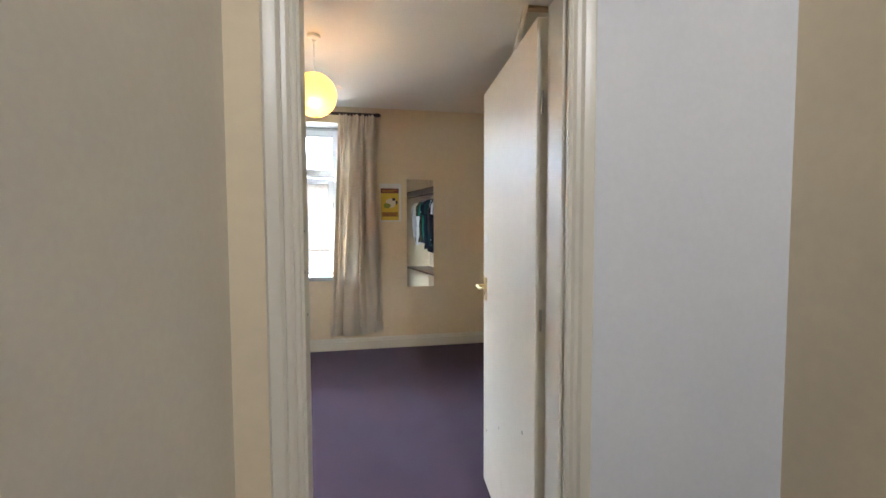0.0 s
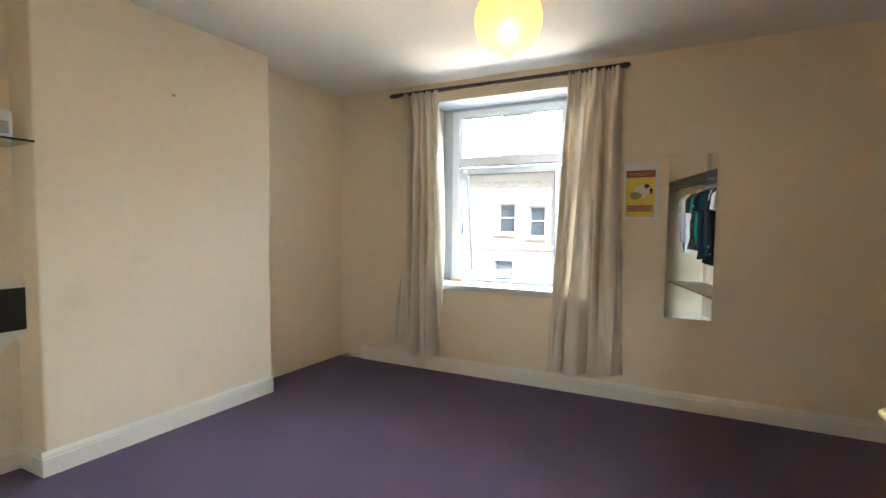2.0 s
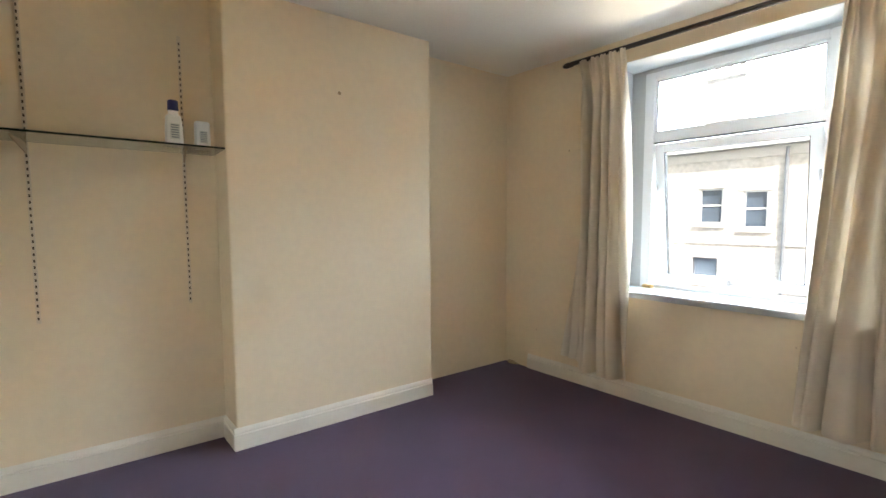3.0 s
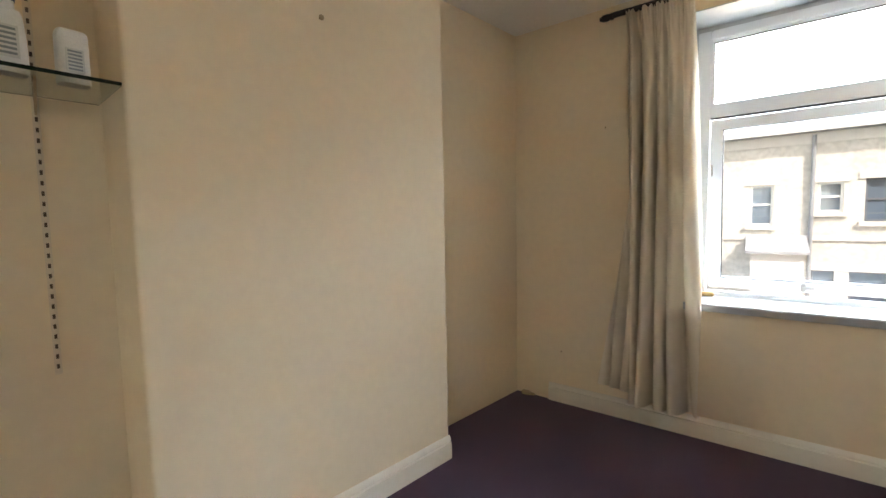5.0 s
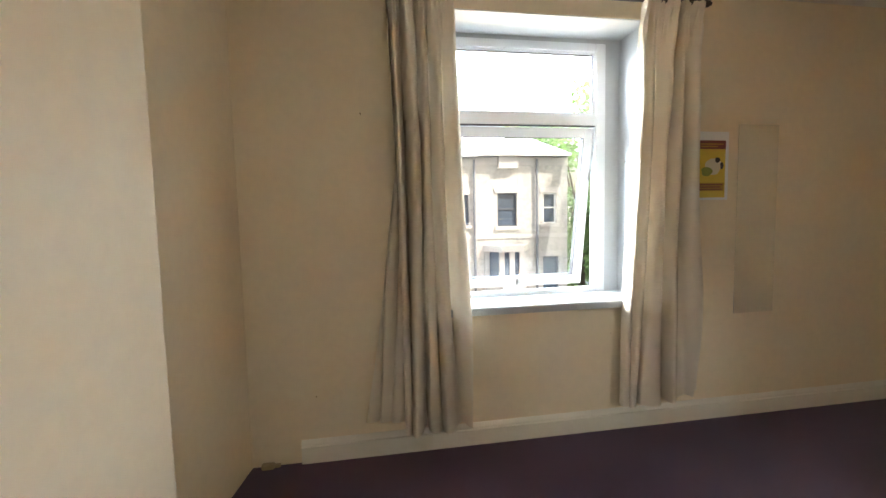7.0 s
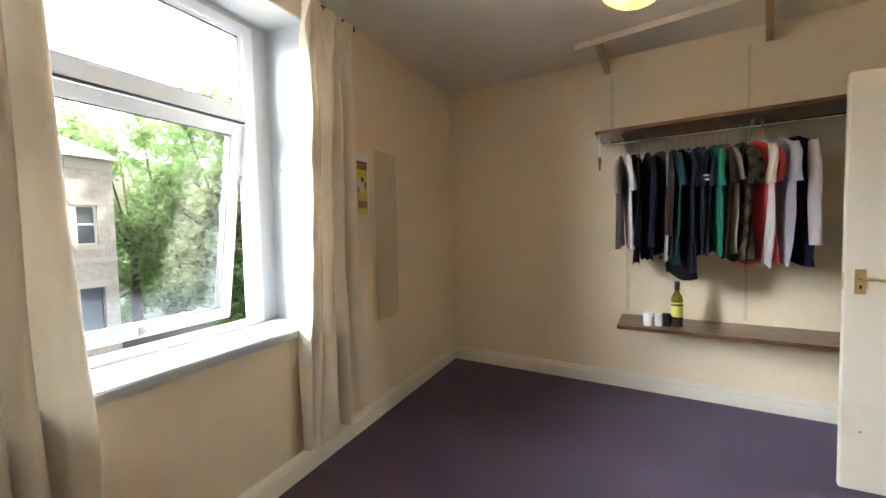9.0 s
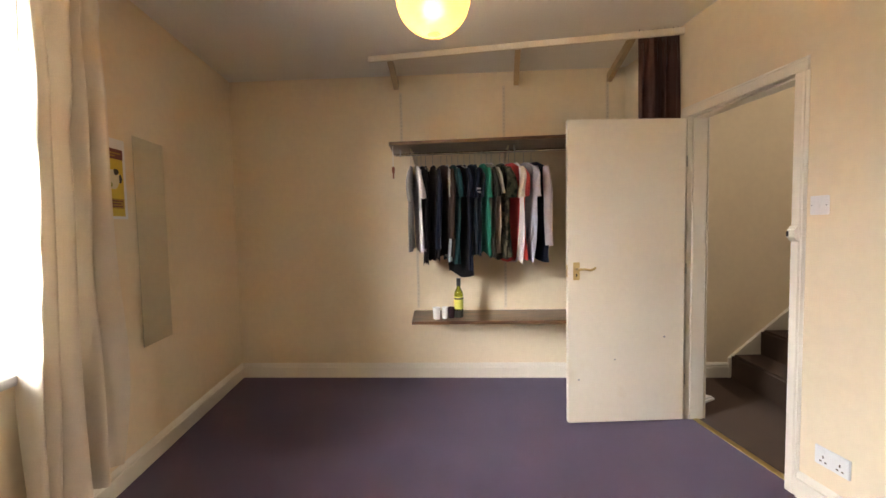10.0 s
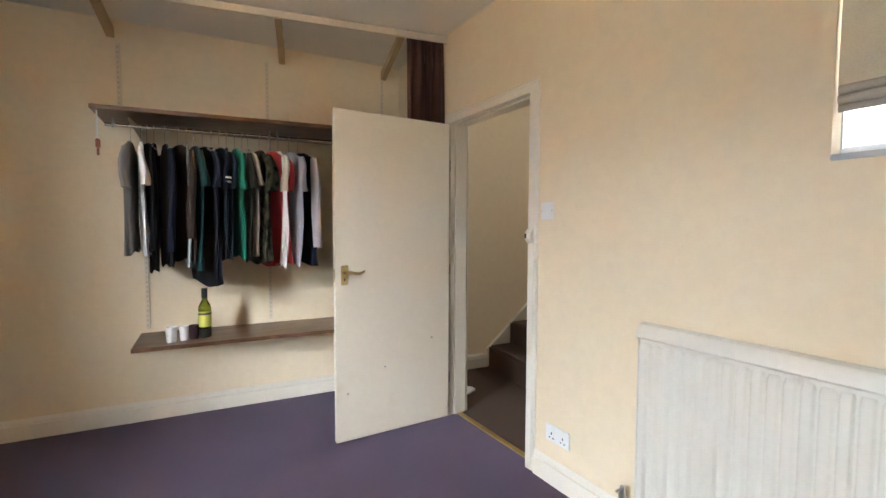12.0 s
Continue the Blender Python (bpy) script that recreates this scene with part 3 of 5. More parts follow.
part("window_sill", bm, REVEAL, win, "white gloss window board, greyed against the glare", smooth=30)
bm = bmesh.new()
add_box(bm, WX0 - 0.1, WX1 + 0.1, 3.962, 4.08, WZ0 - 0.06, WZ0 + 0.02, None, 0.01)
part("outer_sill", bm, TRIMST, win, "stone outer sill")
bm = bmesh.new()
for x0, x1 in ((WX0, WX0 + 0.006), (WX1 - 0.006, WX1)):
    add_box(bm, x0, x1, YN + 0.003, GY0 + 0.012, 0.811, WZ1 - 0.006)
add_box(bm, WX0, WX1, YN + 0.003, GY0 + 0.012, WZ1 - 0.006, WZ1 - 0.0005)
part("reveal_lining", bm, REVEAL, win, "white painted window reveal, greyed against the glare")
bm = bmesh.new()
add_rod(bm, (WX1 - 0.006, 3.80, 1.66), (WX1 - 0.012, 3.80, 1.66), 0.007, None, 10)
part("screw_cap", bm, STEEL, win)
bm = bmesh.new()
add_box(bm, GX0 - 0.03, GX0 + 0.05, 3.80, 3.83, 0.812, 0.836, pose(0, 0, 0), 0.006)
solid("sponge_offcut", bm, plain("yellow_foam", (0.62, 0.42, 0.18), 0.9), "small yellowed foam offcut on the window board", "offcut")

# rear window
rear = thing("window_2", (-2.08, 0.19, RZ0), "high rear window with a cream blind pulled part down", "window", kind="structure")
frame_ring("frame", RX0 + 0.05, RX1 - 0.004, RZ0 + 0.045, RZ1 - 0.05, 0.044, 0.135, 0.175, rear, UPVC)
p2 = box_part("pane", (RX0 + 0.04, RX1 + 0.0, 0.150, 0.156, RZ0 + 0.035, RZ1 - 0.04), PANE, rear)
p2.visible_shadow = False
box_part("window_sill", (RX0, RX1, 0.176, 0.262, RZ0 - 0.002, RZ0 + 0.016), REVEAL, rear, "", 0.003)
blind = thing("roller_blind", (-2.08, 0.225, RZ1), "cream fabric blind with a rolled-up hem over the high window", "blind")
bm = bmesh.new()
rows = []
for i in range(15):
    z = RZ1 - 0.01 - (RZ1 - 1.715) * i / 14
    rows.append([(x, 0.236 + 0.004 * math.sin(9 * x + 3 * z), z) for x in np.linspace(RX0 + 0.01, RX1 - 0.004, 24)])
add_grid(bm, [r + [(px, py - 0.002, pz) for px, py, pz in r[::-1]] for r in rows], True)
part("fabric", bm, plain("cream_blind_cloth", (0.72, 0.66, 0.52), 0.85), blind, smooth=60)
bm = bmesh.new()
for k, (z, y, r) in enumerate(((1.706, 0.232, 0.016), (1.678, 0.236, 0.015), (1.655, 0.230, 0.013))):
    add_rod(bm, (RX0 + 0.01, y, z), (RX1 - 0.006, y, z - 0.006), r, r * 0.9, 16)
part("rolled_hem", bm, plain("grey_rolled_cloth", (0.46, 0.44, 0.40), 0.8), blind, "bunched grey rolled hem", smooth=60)

# ---- curtains and pole ----
ROD_Y, ROD_Z = 3.515, 2.518
pole = thing("curtain_pole", (-1.13, ROD_Y, ROD_Z), "dark wooden curtain pole with turned ends over the window", "curtain pole")
bm = bmesh.new()
add_rod(bm, (-2.06, ROD_Y, ROD_Z + 0.004), (-0.19, ROD_Y, ROD_Z), 0.0165, None, 16)
part("pole", bm, DARKWOOD, pole, smooth=40)
for x, s in ((-2.06, -1), (-0.19, 1)):
    bm = bmesh.new()
    for a, b, r0, r1 in ((0, 0.012, 0.019, 0.021), (0.012, 0.03, 0.014, 0.020), (0.03, 0.06, 0.021, 0.019), (0.06, 0.078, 0.017, 0.010)):
        add_rod(bm, (x + s * a, ROD_Y, ROD_Z), (x + s * b, ROD_Y, ROD_Z), r0, r1, 16)
    part("finial", bm, DARKWOOD, pole, "turned dark wooden end", smooth=40)
for x in (-1.97, -0.28):
    bm = bmesh.new()
    add_rod(bm, (x, ROD_Y, ROD_Z - 0.016), (x, YN, ROD_Z - 0.016), 0.008, 0.011, 10)
    add_rod(bm, (x, YN - 0.008, ROD_Z - 0.016), (x, YN, ROD_Z - 0.016), 0.024, None, 14)
    part("bracket", bm, DARKWOOD, pole, smooth=40)


def drape(bm, top, bottom, y, z0, z1, folds, depth, seed, n=170, m=60, sway=0.55):
    """A hanging cloth between (x0, x1) at the top and at the foot: pinched heading, broad folds that wander, join and slacken."""
    rng = np.random.default_rng(seed)
    ph, am = rng.uniform(0, 6.28, folds + 4), rng.uniform(0.6, 1.2, folds + 4)
    pos = 0.6 * np.sort(rng.uniform(0.02, 0.98, folds)) + 0.4 * (np.arange(folds) + 0.5) / folds
    knots, ids = np.concatenate(([0], pos, [1])), np.arange(folds + 2)
    rows = []
    for j in range(m + 1):
        s = (j / m) ** 1.25
        z = z1 + (z0 - z1) * s
        ease = s ** 0.8
        x0, x1 = top[0] + (bottom[0] - top[0]) * ease, top[1] + (bottom[1] - top[1]) * ease
        head = math.exp(-(s / 0.05) ** 2)
        row = []
        for i in range(n + 1):
            u = i / n
            k = np.interp(u, knots, ids) + sway * s * math.sin(1.9 * s + ph[0] + 3.2 * u)
            fi = min(max(int(k), 0), folds + 2)
            a = am[fi] + (am[fi + 1] - am[fi]) * min(1, max(0, k - fi))
            w = math.sin(2 * math.pi * k + 0.5 * math.sin(2.0 * s + ph[1]))
            w = math.copysign(abs(w) ** 0.75, w)
            d = depth * a * (0.30 + 0.70 * min(1, s * 4)) * w
            d += depth * 0.22 * s * math.sin(3.1 * math.pi * k + ph[2] + 4 * s)
            d += depth * 0.35 * math.exp(-((u - 0.2 - 0.75 * s) / 0.10) ** 2) * math.sin(math.pi * min(1, s * 1.2))
            d += 0.018 * head * math.sin(6 * math.pi * k + ph[1]) + 0.016 * math.exp(-((s - 0.07) / 0.035) ** 2) * math.sin(3 * math.pi * k + ph[3])
            d -= 0.012 * head
            d *= 1 - 0.30 * math.exp(-((s - 0.040) / 0.016) ** 2)
            x = x0 + (x1 - x0) * u + 0.014 * math.sin(2 * math.pi * k + 1.2) * (0.3 + s)
            crown = 0.010 * math.sin(6 * math.pi * k) * (j == 0)
            hem = 0.012 * math.sin(3.1 * u + ph[2]) if j == m else 0.0
            row.append((x, y + d, z + hem + crown))
        rows.append(row)
    add_grid(bm, [r + [(px, py + 0.003, pz) for px, py, pz in r[::-1]] for r in rows], True)


def curtain(name, top, bottom, y, z0, z1, folds, depth, seed, material, label, **kw):
    c = thing(name, ((top[0] + top[1]) / 2, y, z1), label, "curtain")
    bm = bmesh.new()
    drape(bm, top, bottom, y, z0, z1, folds, depth, seed, **kw)
    part("cloth", bm, material, c, smooth=80)
    return c


cl = curtain("curtain", (-1.985, -1.640), (-1.925, -1.555), 3.512, 0.165, 2.507, 4, 0.060, 5, CURTAIN, "long cream calico curtain drawn back beside the window")
bm = bmesh.new()
drape(bm, (-1.90, -1.75), (-2.13, -1.82), 3.566, 0.20, 1.85, 3, 0.018, 8, 70, 40)
part("lining", bm, CURTAIN, cl, "loose cream lining behind the curtain", smooth=80)
cr = curtain("curtain", (-0.550, -0.175), (-0.645, -0.165), 3.508, 0.195, 2.507, 4, 0.060, 17, CURTAIN, "long cream calico curtain hanging beside the poster")
bm = bmesh.new()
drape(bm, (-0.32, -0.20), (-0.25, -0.105), 3.566, 0.20, 1.85, 2, 0.015, 21, 60, 40)
part("lining", bm, CURTAIN, cr, "loose cream lining behind the curtain", smooth=80)

# ---- paper lantern ----
lamp = thing("pendant_lamp", (GLOBE.x, GLOBE.y, H), "round yellow rice-paper lantern hanging lit from the ceiling", "lamp")
bm = bmesh.new()
prof = []
for i in range(61):
    a = math.pi * (0.07 + 0.875 * i / 60)
    rr = 0.145 * (1 + 0.010 * abs(math.sin(math.pi * i / 60 * 15)))
    prof.append((rr * math.sin(a), rr * math.cos(a)))
seg = 48
rings = []
for r, z in prof:
    rings.append([(GLOBE.x + r * math.cos(2 * math.pi * i / seg), GLOBE.y + r * math.sin(2 * math.pi * i / seg), GLOBE.z + z) for i in range(seg)])
add_grid(bm, rings, True)
part("shade", bm, PAPER, lamp, "glowing yellow ribbed paper globe", smooth=70)
bm = bmesh.new()
add_rod(bm, (GLOBE.x, GLOBE.y, GLOBE.z + 0.09), (GLOBE.x, GLOBE.y, H - 0.02), 0.0035, None, 8)
part("flex", bm, WHITEPL, lamp, "thin white flex")
bm = bmesh.new()
add_lathe(bm, [(0.044, 0.0), (0.046, -0.008), (0.038, -0.022), (0.014, -0.030), (0.010, -0.042)], (GLOBE.x, GLOBE.y, H), 24)
part("ceiling_rose", bm, WHITEPL, lamp, "white ceiling rose", smooth=40)
bm = bmesh.new()
add_rod(bm, (GLOBE.x, GLOBE.y, GLOBE.z + 0.055), (GLOBE.x, GLOBE.y, GLOBE.z + 0.10), 0.017, 0.013, 12)
part("lampholder", bm, WHITEPL, lamp, smooth=40)
bm = bmesh.new()
add_pipe(bm, [(GLOBE.x - 0.045, GLOBE.y, GLOBE.z + 0.150), (GLOBE.x, GLOBE.y, GLOBE.z + 0.10), (GLOBE.x + 0.045, GLOBE.y, GLOBE.z + 0.150)], 0.0015, 6)
part("wire_spreader", bm, STEEL, lamp)
bm = bmesh.new()
for i in range(5):
    a = 0.4 * i
    add_rod(bm, (GLOBE.x + 0.150 + 0.006 * i, GLOBE.y - 0.02, GLOBE.z + 0.055 + 0.010 * math.sin(a * 3)), (GLOBE.x + 0.156 + 0.006 * i, GLOBE.y - 0.02, GLOBE.z + 0.055 + 0.010 * math.sin(a * 3 + 1.2)), 0.002, None, 6)
part("torn_paper_tab", bm, PAPER, lamp, "small torn paper tab")

# ---- poster and mirror ----
poster = thing("poster", (-0.01, YN, 1.40), "small yellow picture poster on a white mount beside the curtain", "poster")
box_part("mount", (-0.132, 0.104, YN - 0.012, YN, 1.398, 1.812), WHITEPL, poster, "white mount", 0.002)
PY = YN - 0.0125
YEL, RED, BLK = plain("poster_yellow", (0.70, 0.52, 0.08), 0.4), plain("poster_maroon", (0.22, 0.06, 0.04), 0.4), plain("poster_black", (0.03, 0.03, 0.03), 0.4)
GRN, OCH = plain("poster_green", (0.26, 0.30, 0.06), 0.4), plain("poster_ochre", (0.42, 0.24, 0.04), 0.4)
box_part("picture", (-0.118, 0.078, PY - 0.002, PY + 0.0005, 1.412, 1.758), YEL, poster, "yellow printed picture")
box_part("title_band", (-0.118, 0.078, PY - 0.0035, PY - 0.0022, 1.706, 1.758), RED, poster)
box_part("lower_band", (-0.108, 0.070, PY - 0.0035, PY - 0.0022, 1.452, 1.502), OCH, poster)


def blob(name, x, z, rx, rz, material, k):
    bm = bmesh.new()
    pts = [(x + rx * math.cos(a) * (1 + 0.15 * math.sin(3 * a + k)), z + rz * math.sin(a)) for a in (2 * math.pi * i / 20 for i in range(20))]
    y0, y1 = PY - 0.0035 - 0.0008 * k, PY - 0.0022
    f = [bm.verts.new((p, y0, q)) for p, q in pts]
    b = [bm.verts.new((p, y1, q)) for p, q in pts]
    bm.faces.new(f)
    bm.faces.new(b[::-1])
    for i in range(20):
        bm.faces.new((f[i], f[(i + 1) % 20], b[(i + 1) % 20], b[i]))
    part(name, bm, material, poster)


blob("pale_shape", -0.005, 1.600, 0.055, 0.050, plain("poster_white", (0.72, 0.68, 0.55), 0.4), 0)
blob("dark_spot", 0.022, 1.640, 0.018, 0.016, BLK, 1)
blob("dark_spot", 0.052, 1.606, 0.011, 0.022, BLK, 1)
blob("green_shape", -0.052, 1.570, 0.038, 0.028, GRN, 1)
for i, (z, a, b) in enumerate(((1.490, -0.098, 0.060), (1.476, -0.098, 0.045), (1.462, -0.098, 0.055), (1.736, -0.10, 0.06), (1.722, -0.10, 0.02))):
    box_part("text_bar", (a, b, PY - 0.005, PY - 0.0036, z - 0.0035, z + 0.0035), RED if i < 3 else OCH, poster)
bm = bmesh.new()
MM = Matrix.Translation((0.4635, YN - 0.006, 0)) @ Matrix.Rotation(radians(1.35), 4, "Z")
mirror = thing("wall_mirror", (0.315, YN, 0.676), "tall frameless wall mirror reflecting the clothes rail", "mirror")
add_box(bm, -0.298, 0.0, -0.004, 0.0, 0.676, 1.858, MM, 0.0012)
part("glass", bm, MIRROR, mirror)
for x in (-0.25, -0.05):
    for z in (0.72, 1.815):
        bm = bmesh.new()
        a = MM @ Vector((x, 0.0, z))
        add_rod(bm, (a.x, a.y - 0.001, z), (a.x, YN, z), 0.008, None, 10)
        part("screw_fixing", bm, STEEL, mirror)

# ---- alcove shelf, uprights ----


def upright(name, u, y, z0, z1, out, label, width=0.020, slot=None):
    """A slotted steel shelf upright on a side wall."""
    t = thing(name, (sx(u, y), y, z0), label, "shelf upright", "slotted shelf uprights")
    along = Vector((K, 1, 0)).normalized()
    base = Vector((sx(u, y), y, 0))
    m = Matrix(((along.x, out.x, 0, base.x), (along.y, out.y, 0, base.y), (0, 0, 1, 0), (0, 0, 0, 1)))
    bm = bmesh.new()
    add_box(bm, -width / 2, width / 2, 0.0, 0.010, z0, z1, m, 0.002)
    part("channel", bm, STRIPP, t)
    # slots are proud bars, coloured as the shade inside them
    bm = bmesh.new()
    z = z0 + 0.02
    while z < z1 - 0.02:
        add_box(bm, -0.0035, 0.0035, 0.0095, 0.0112, z, z + 0.014, m)
        z += 0.032
    part("slot_strip", bm, slot or HOLE, t, "row of darker bars standing for the shade in slots")
    return m


ALC = [upright("shelf_upright", U_SW, 1.10, 0.85, 2.36, out_w, "cream painted slotted upright in the alcove", 0.018, GREYSLOT), upright("shelf_upright", U_SW, 0.46, 0.82, 2.42, out_w, "cream painted slotted upright in the alcove", 0.018, GREYSLOT)]
GZ = 1.712
shelf = thing("glass_shelf", (sx(U_SW, 0.8), 0.8, GZ), "green-edged glass shelf on brackets in the alcove", "shelf")
bm = bmesh.new()
add_prism(bm, [(sx(U_SW, 1.235) + 0.30, 1.232), (sx(U_SW, 1.235) + 0.012, 1.248), (sx(U_SW, 0.30) + 0.012, 0.30), (sx(U_SW, 0.30) + 0.34, 0.30)], GZ, GZ + 0.010)
part("glass", bm, GREEN_EDGE, shelf)
bm = bmesh.new()
a, b = Vector((sx(U_SW, 1.235) + 0.3005, 1.232, 0)), Vector((sx(U_SW, 0.30) + 0.3405, 0.30, 0))
add_run(bm, a, b, (1, -K, 0), [(0.0, GZ), (0.0015, GZ), (0.0015, GZ + 0.010), (0.0, GZ + 0.010)])
part("edge", bm, plain("dark_green_edge", (0.010, 0.022, 0.014), 0.2), shelf, "dark green polished edge")
for m in ALC:
    bm = bmesh.new()
    rows = [[m @ Vector((x, 0.011, GZ - 0.055)), m @ Vector((x, 0.011, GZ - 0.003)), m @ Vector((x, 0.27, GZ - 0.003)), m @ Vector((x, 0.27, GZ - 0.012))] for x in (-0.003, 0.003)]
    vs = add_grid(bm, rows, True)
    bm.faces.new(vs[0])
    bm.faces.new(vs[1][::-1])
    part("bracket", bm, BEAMP, shelf, "thin brown shelf bracket")
WHITEB = plain("white_bottle_plastic", (0.78, 0.78, 0.74), 0.35)
LABELG = plain("grey_print", (0.22, 0.25, 0.25), 0.5)


def toiletry(name, at, w, d, h, label, cap=None, category="bottle"):
    t = thing(name, at, label, category)
    bm = bmesh.new()
    rows = []
    for z, s in (((0, 0.95), (0.006, 1.0), (h * 0.45, 0.97), (h * 0.80, 0.86), (h * 0.86, 0.78), (h * 0.88, 0.56), (h, 0.54)) if cap else ((0, 0.95), (0.006, 1.0), (h * 0.9, 0.97), (h * 0.97, 0.92), (h, 0.82))):
        rows.append([(at[0] + d * s * math.copysign(abs(math.cos(a)) ** 0.4, math.cos(a)), at[1] + w * s * math.copysign(abs(math.sin(a)) ** 0.4, math.sin(a)), at[2] + z) for a in (2 * math.pi * i / 24 for i in range(24))])
    vs = add_grid(bm, rows, True)
    bm.faces.new(vs[0])
    bm.faces.new(vs[-1][::-1])
    part("body", bm, WHITEB, t, smooth=50)
    bm = bmesh.new()
    add_box(bm, at[0] + d + 0.0005, at[0] + d + 0.0022, at[1] - w * 0.55, at[1] + w * 0.55, at[2] + h * 0.16, at[2] + h * 0.62)
    lab = part("label", bm, plain("pale_label", (0.62, 0.63, 0.58), 0.5), t, "pale printed label")
    for k in range(6):
        z = at[2] + h * (0.20 + 0.07 * k)
        box_part("print_bar", (at[0] + d + 0.0023, at[0] + d + 0.003, at[1] - w * 0.42, at[1] + w * 0.42, z, z + h * 0.035), LABELG, lab)
    if cap:
        bm = bmesh.new()
        add_lathe(bm, [(w * 0.60, 0), (w * 0.63, 0.004), (w * 0.60, 0.046), (w * 0.54, 0.052)], (at[0], at[1], at[2] + h), 20)
        part("cap", bm, cap, t, "dark blue cap", smooth=40)


GS = GZ + 0.010
toiletry("shampoo_bottle", (-2.88, 1.020, GS), 0.040, 0.026, 0.175, "white plastic bottle with a dark blue cap on the glass shelf", plain("navy_cap", (0.012, 0.016, 0.12), 0.4))
toiletry("plastic_tub", (-2.88, 1.150, GS), 0.036, 0.028, 0.138, "white plastic tub with a grey printed label on the glass shelf", None, "tub")
bm = bmesh.new()
n0 = Vector((sx(U_BREAST, 1.904), 1.904, 2.132))
add_rod(bm, n0, n0 + out_w * 0.014, 0.006, 0.005, 10)
add_rod(bm, n0 + out_w * 0.012, n0 + out_w * 0.016, 0.011, 0.009, 12)
solid("wall_screw", bm, BEAMP, "small brown screw in the chimney breast", "screw", smooth=40)
bm = bmesh.new()
add_box(bm, -2.705, -2.640, 3.560, 3.592, 0.0, 0.028, pose(0, 0, 0), 0.004)
add_box(bm, -2.668, -2.610, 3.575, 3.597, 0.0, 0.016, pose(0, 0, 0), 0.003)
solid("broken_skirting_stub", bm, BEAMP, "splintered stub of wood in the room corner", "wood stub")
# little blemishes with a shape of their own
for i, (x, z, r) in enumerate(((-2.123, 1.881, 0.007), (-2.412, 0.365, 0.006), (-0.67, 0.60, 0.005))):
    bm = bmesh.new()
    add_rod(bm, (x, YN, z), (x + 0.002, YN - 0.0012, z), r, r * 0.7, 8)
    solid("wall_mark", bm, BEAMP, "small brown nick in the wall paint", "wall mark", "structure")

# ---- clothes corner ----
EM = [upright("shelf_upright", U_EAST, y, z0, z1, out_e, "cream painted slotted upright behind the clothes", 0.024, SOFTSLOT) for y, z0, z1 in ((2.00, 0.62, 1.93), (2.115, 1.97, 2.47), (1.25, 0.62, 2.50), (0.40, 0.62, 2.52))]


def plank(name, front0, front1, z0, z1, label):
    """A deep board against the east wall; its front edge runs from front0 to front1."""
    (x0, y0), (x1, y1) = front0, front1
    t = thing(name, (sx(U_EAST, (y0 + y1) / 2), (y0 + y1) / 2, z0), label, "shelf")
    bm = bmesh.new()
    add_prism(bm, [(x0, y0), (x1, y1), (sx(U_EAST, y1) - 0.012, y1), (sx(U_EAST, y0 - 0.03) - 0.012, y0 - 0.03)], z0, z1)
    bmesh.ops.bevel(bm, geom=bm.edges[:], offset=0.002, segments=1, affect="EDGES")
    part("board", bm, MAHOG, t)
    return t


low = plank("low_shelf", (0.890, 2.070), (0.640, 0.285), 0.572, 0.597, "dark mahogany veneered shelf holding a bottle and cups")
high = plank("top_shelf", (0.872, 2.212), (0.470, 0.285), 1.940, 1.964, "dark mahogany veneered shelf above the clothes rail")
for t, z in ((low, 0.572), (high, 1.940)):
    for i, m in enumerate((EM[0], EM[2], EM[3])):
        bm = bmesh.new()
        rows = [[m @ Vector((x, 0.011, z - 0.085)), m @ Vector((x, 0.011, z - 0.002)), m @ Vector((x, 0.34, z - 0.002)), m @ Vector((x, 0.34, z - 0.014))] for x in (-0.0035, 0.0035)]
        vs = add_grid(bm, rows, True)
        bm.faces.new(vs[0])
        bm.faces.new(vs[1][::-1])
        part("bracket", bm, STRIPP, t, "painted steel shelf bracket")
R0, R1 = Vector((1.065, 2.165, 1.898)), Vector((0.690, 0.262, 1.898))
rail = thing("clothes_rail", R0, "thin chrome clothes rail under the top shelf", "clothes rail")
bm = bmesh.new()
add_rod(bm, R0, R1, 0.0105, None, 16)
part("tube", bm, CHROME, rail, smooth=40)
for f in (0.02, 0.48, 0.97):
    p = R0.lerp(R1, f)
    bm = bmesh.new()
    add_rod(bm, p + Vector((0, 0, 0.008)), (p.x, p.y, 1.9405), 0.006, None, 10)
    add_rod(bm, p - Vector((0, 0.006, 0)), p + Vector((0, 0.006, 0)), 0.0155, None, 14)
    part("rail_hanger", bm, STEEL, rail, smooth=40)
tag = thing("wooden_tag", (0.91, 2.185, 1.70), "red-brown wooden tag hanging on a white strip from the shelf", "tag")
bm = bmesh.new()
add_box(bm, 0.906, 0.918, 2.180, 2.186, 1.775, 1.940, None, 0.001)
part("strip", bm, WHITEPL, tag, "white strip")
bm = bmesh.new()
add_box(bm, 0.898, 0.926, 2.172, 2.192, 1.735, 1.785, None, 0.004)
add_box(bm, 0.903, 0.914, 2.176, 2.188, 1.695, 1.735, None, 0.003)
part("block", bm, plain("red_brown_wood", (0.26, 0.07, 0.035), 0.45), tag)

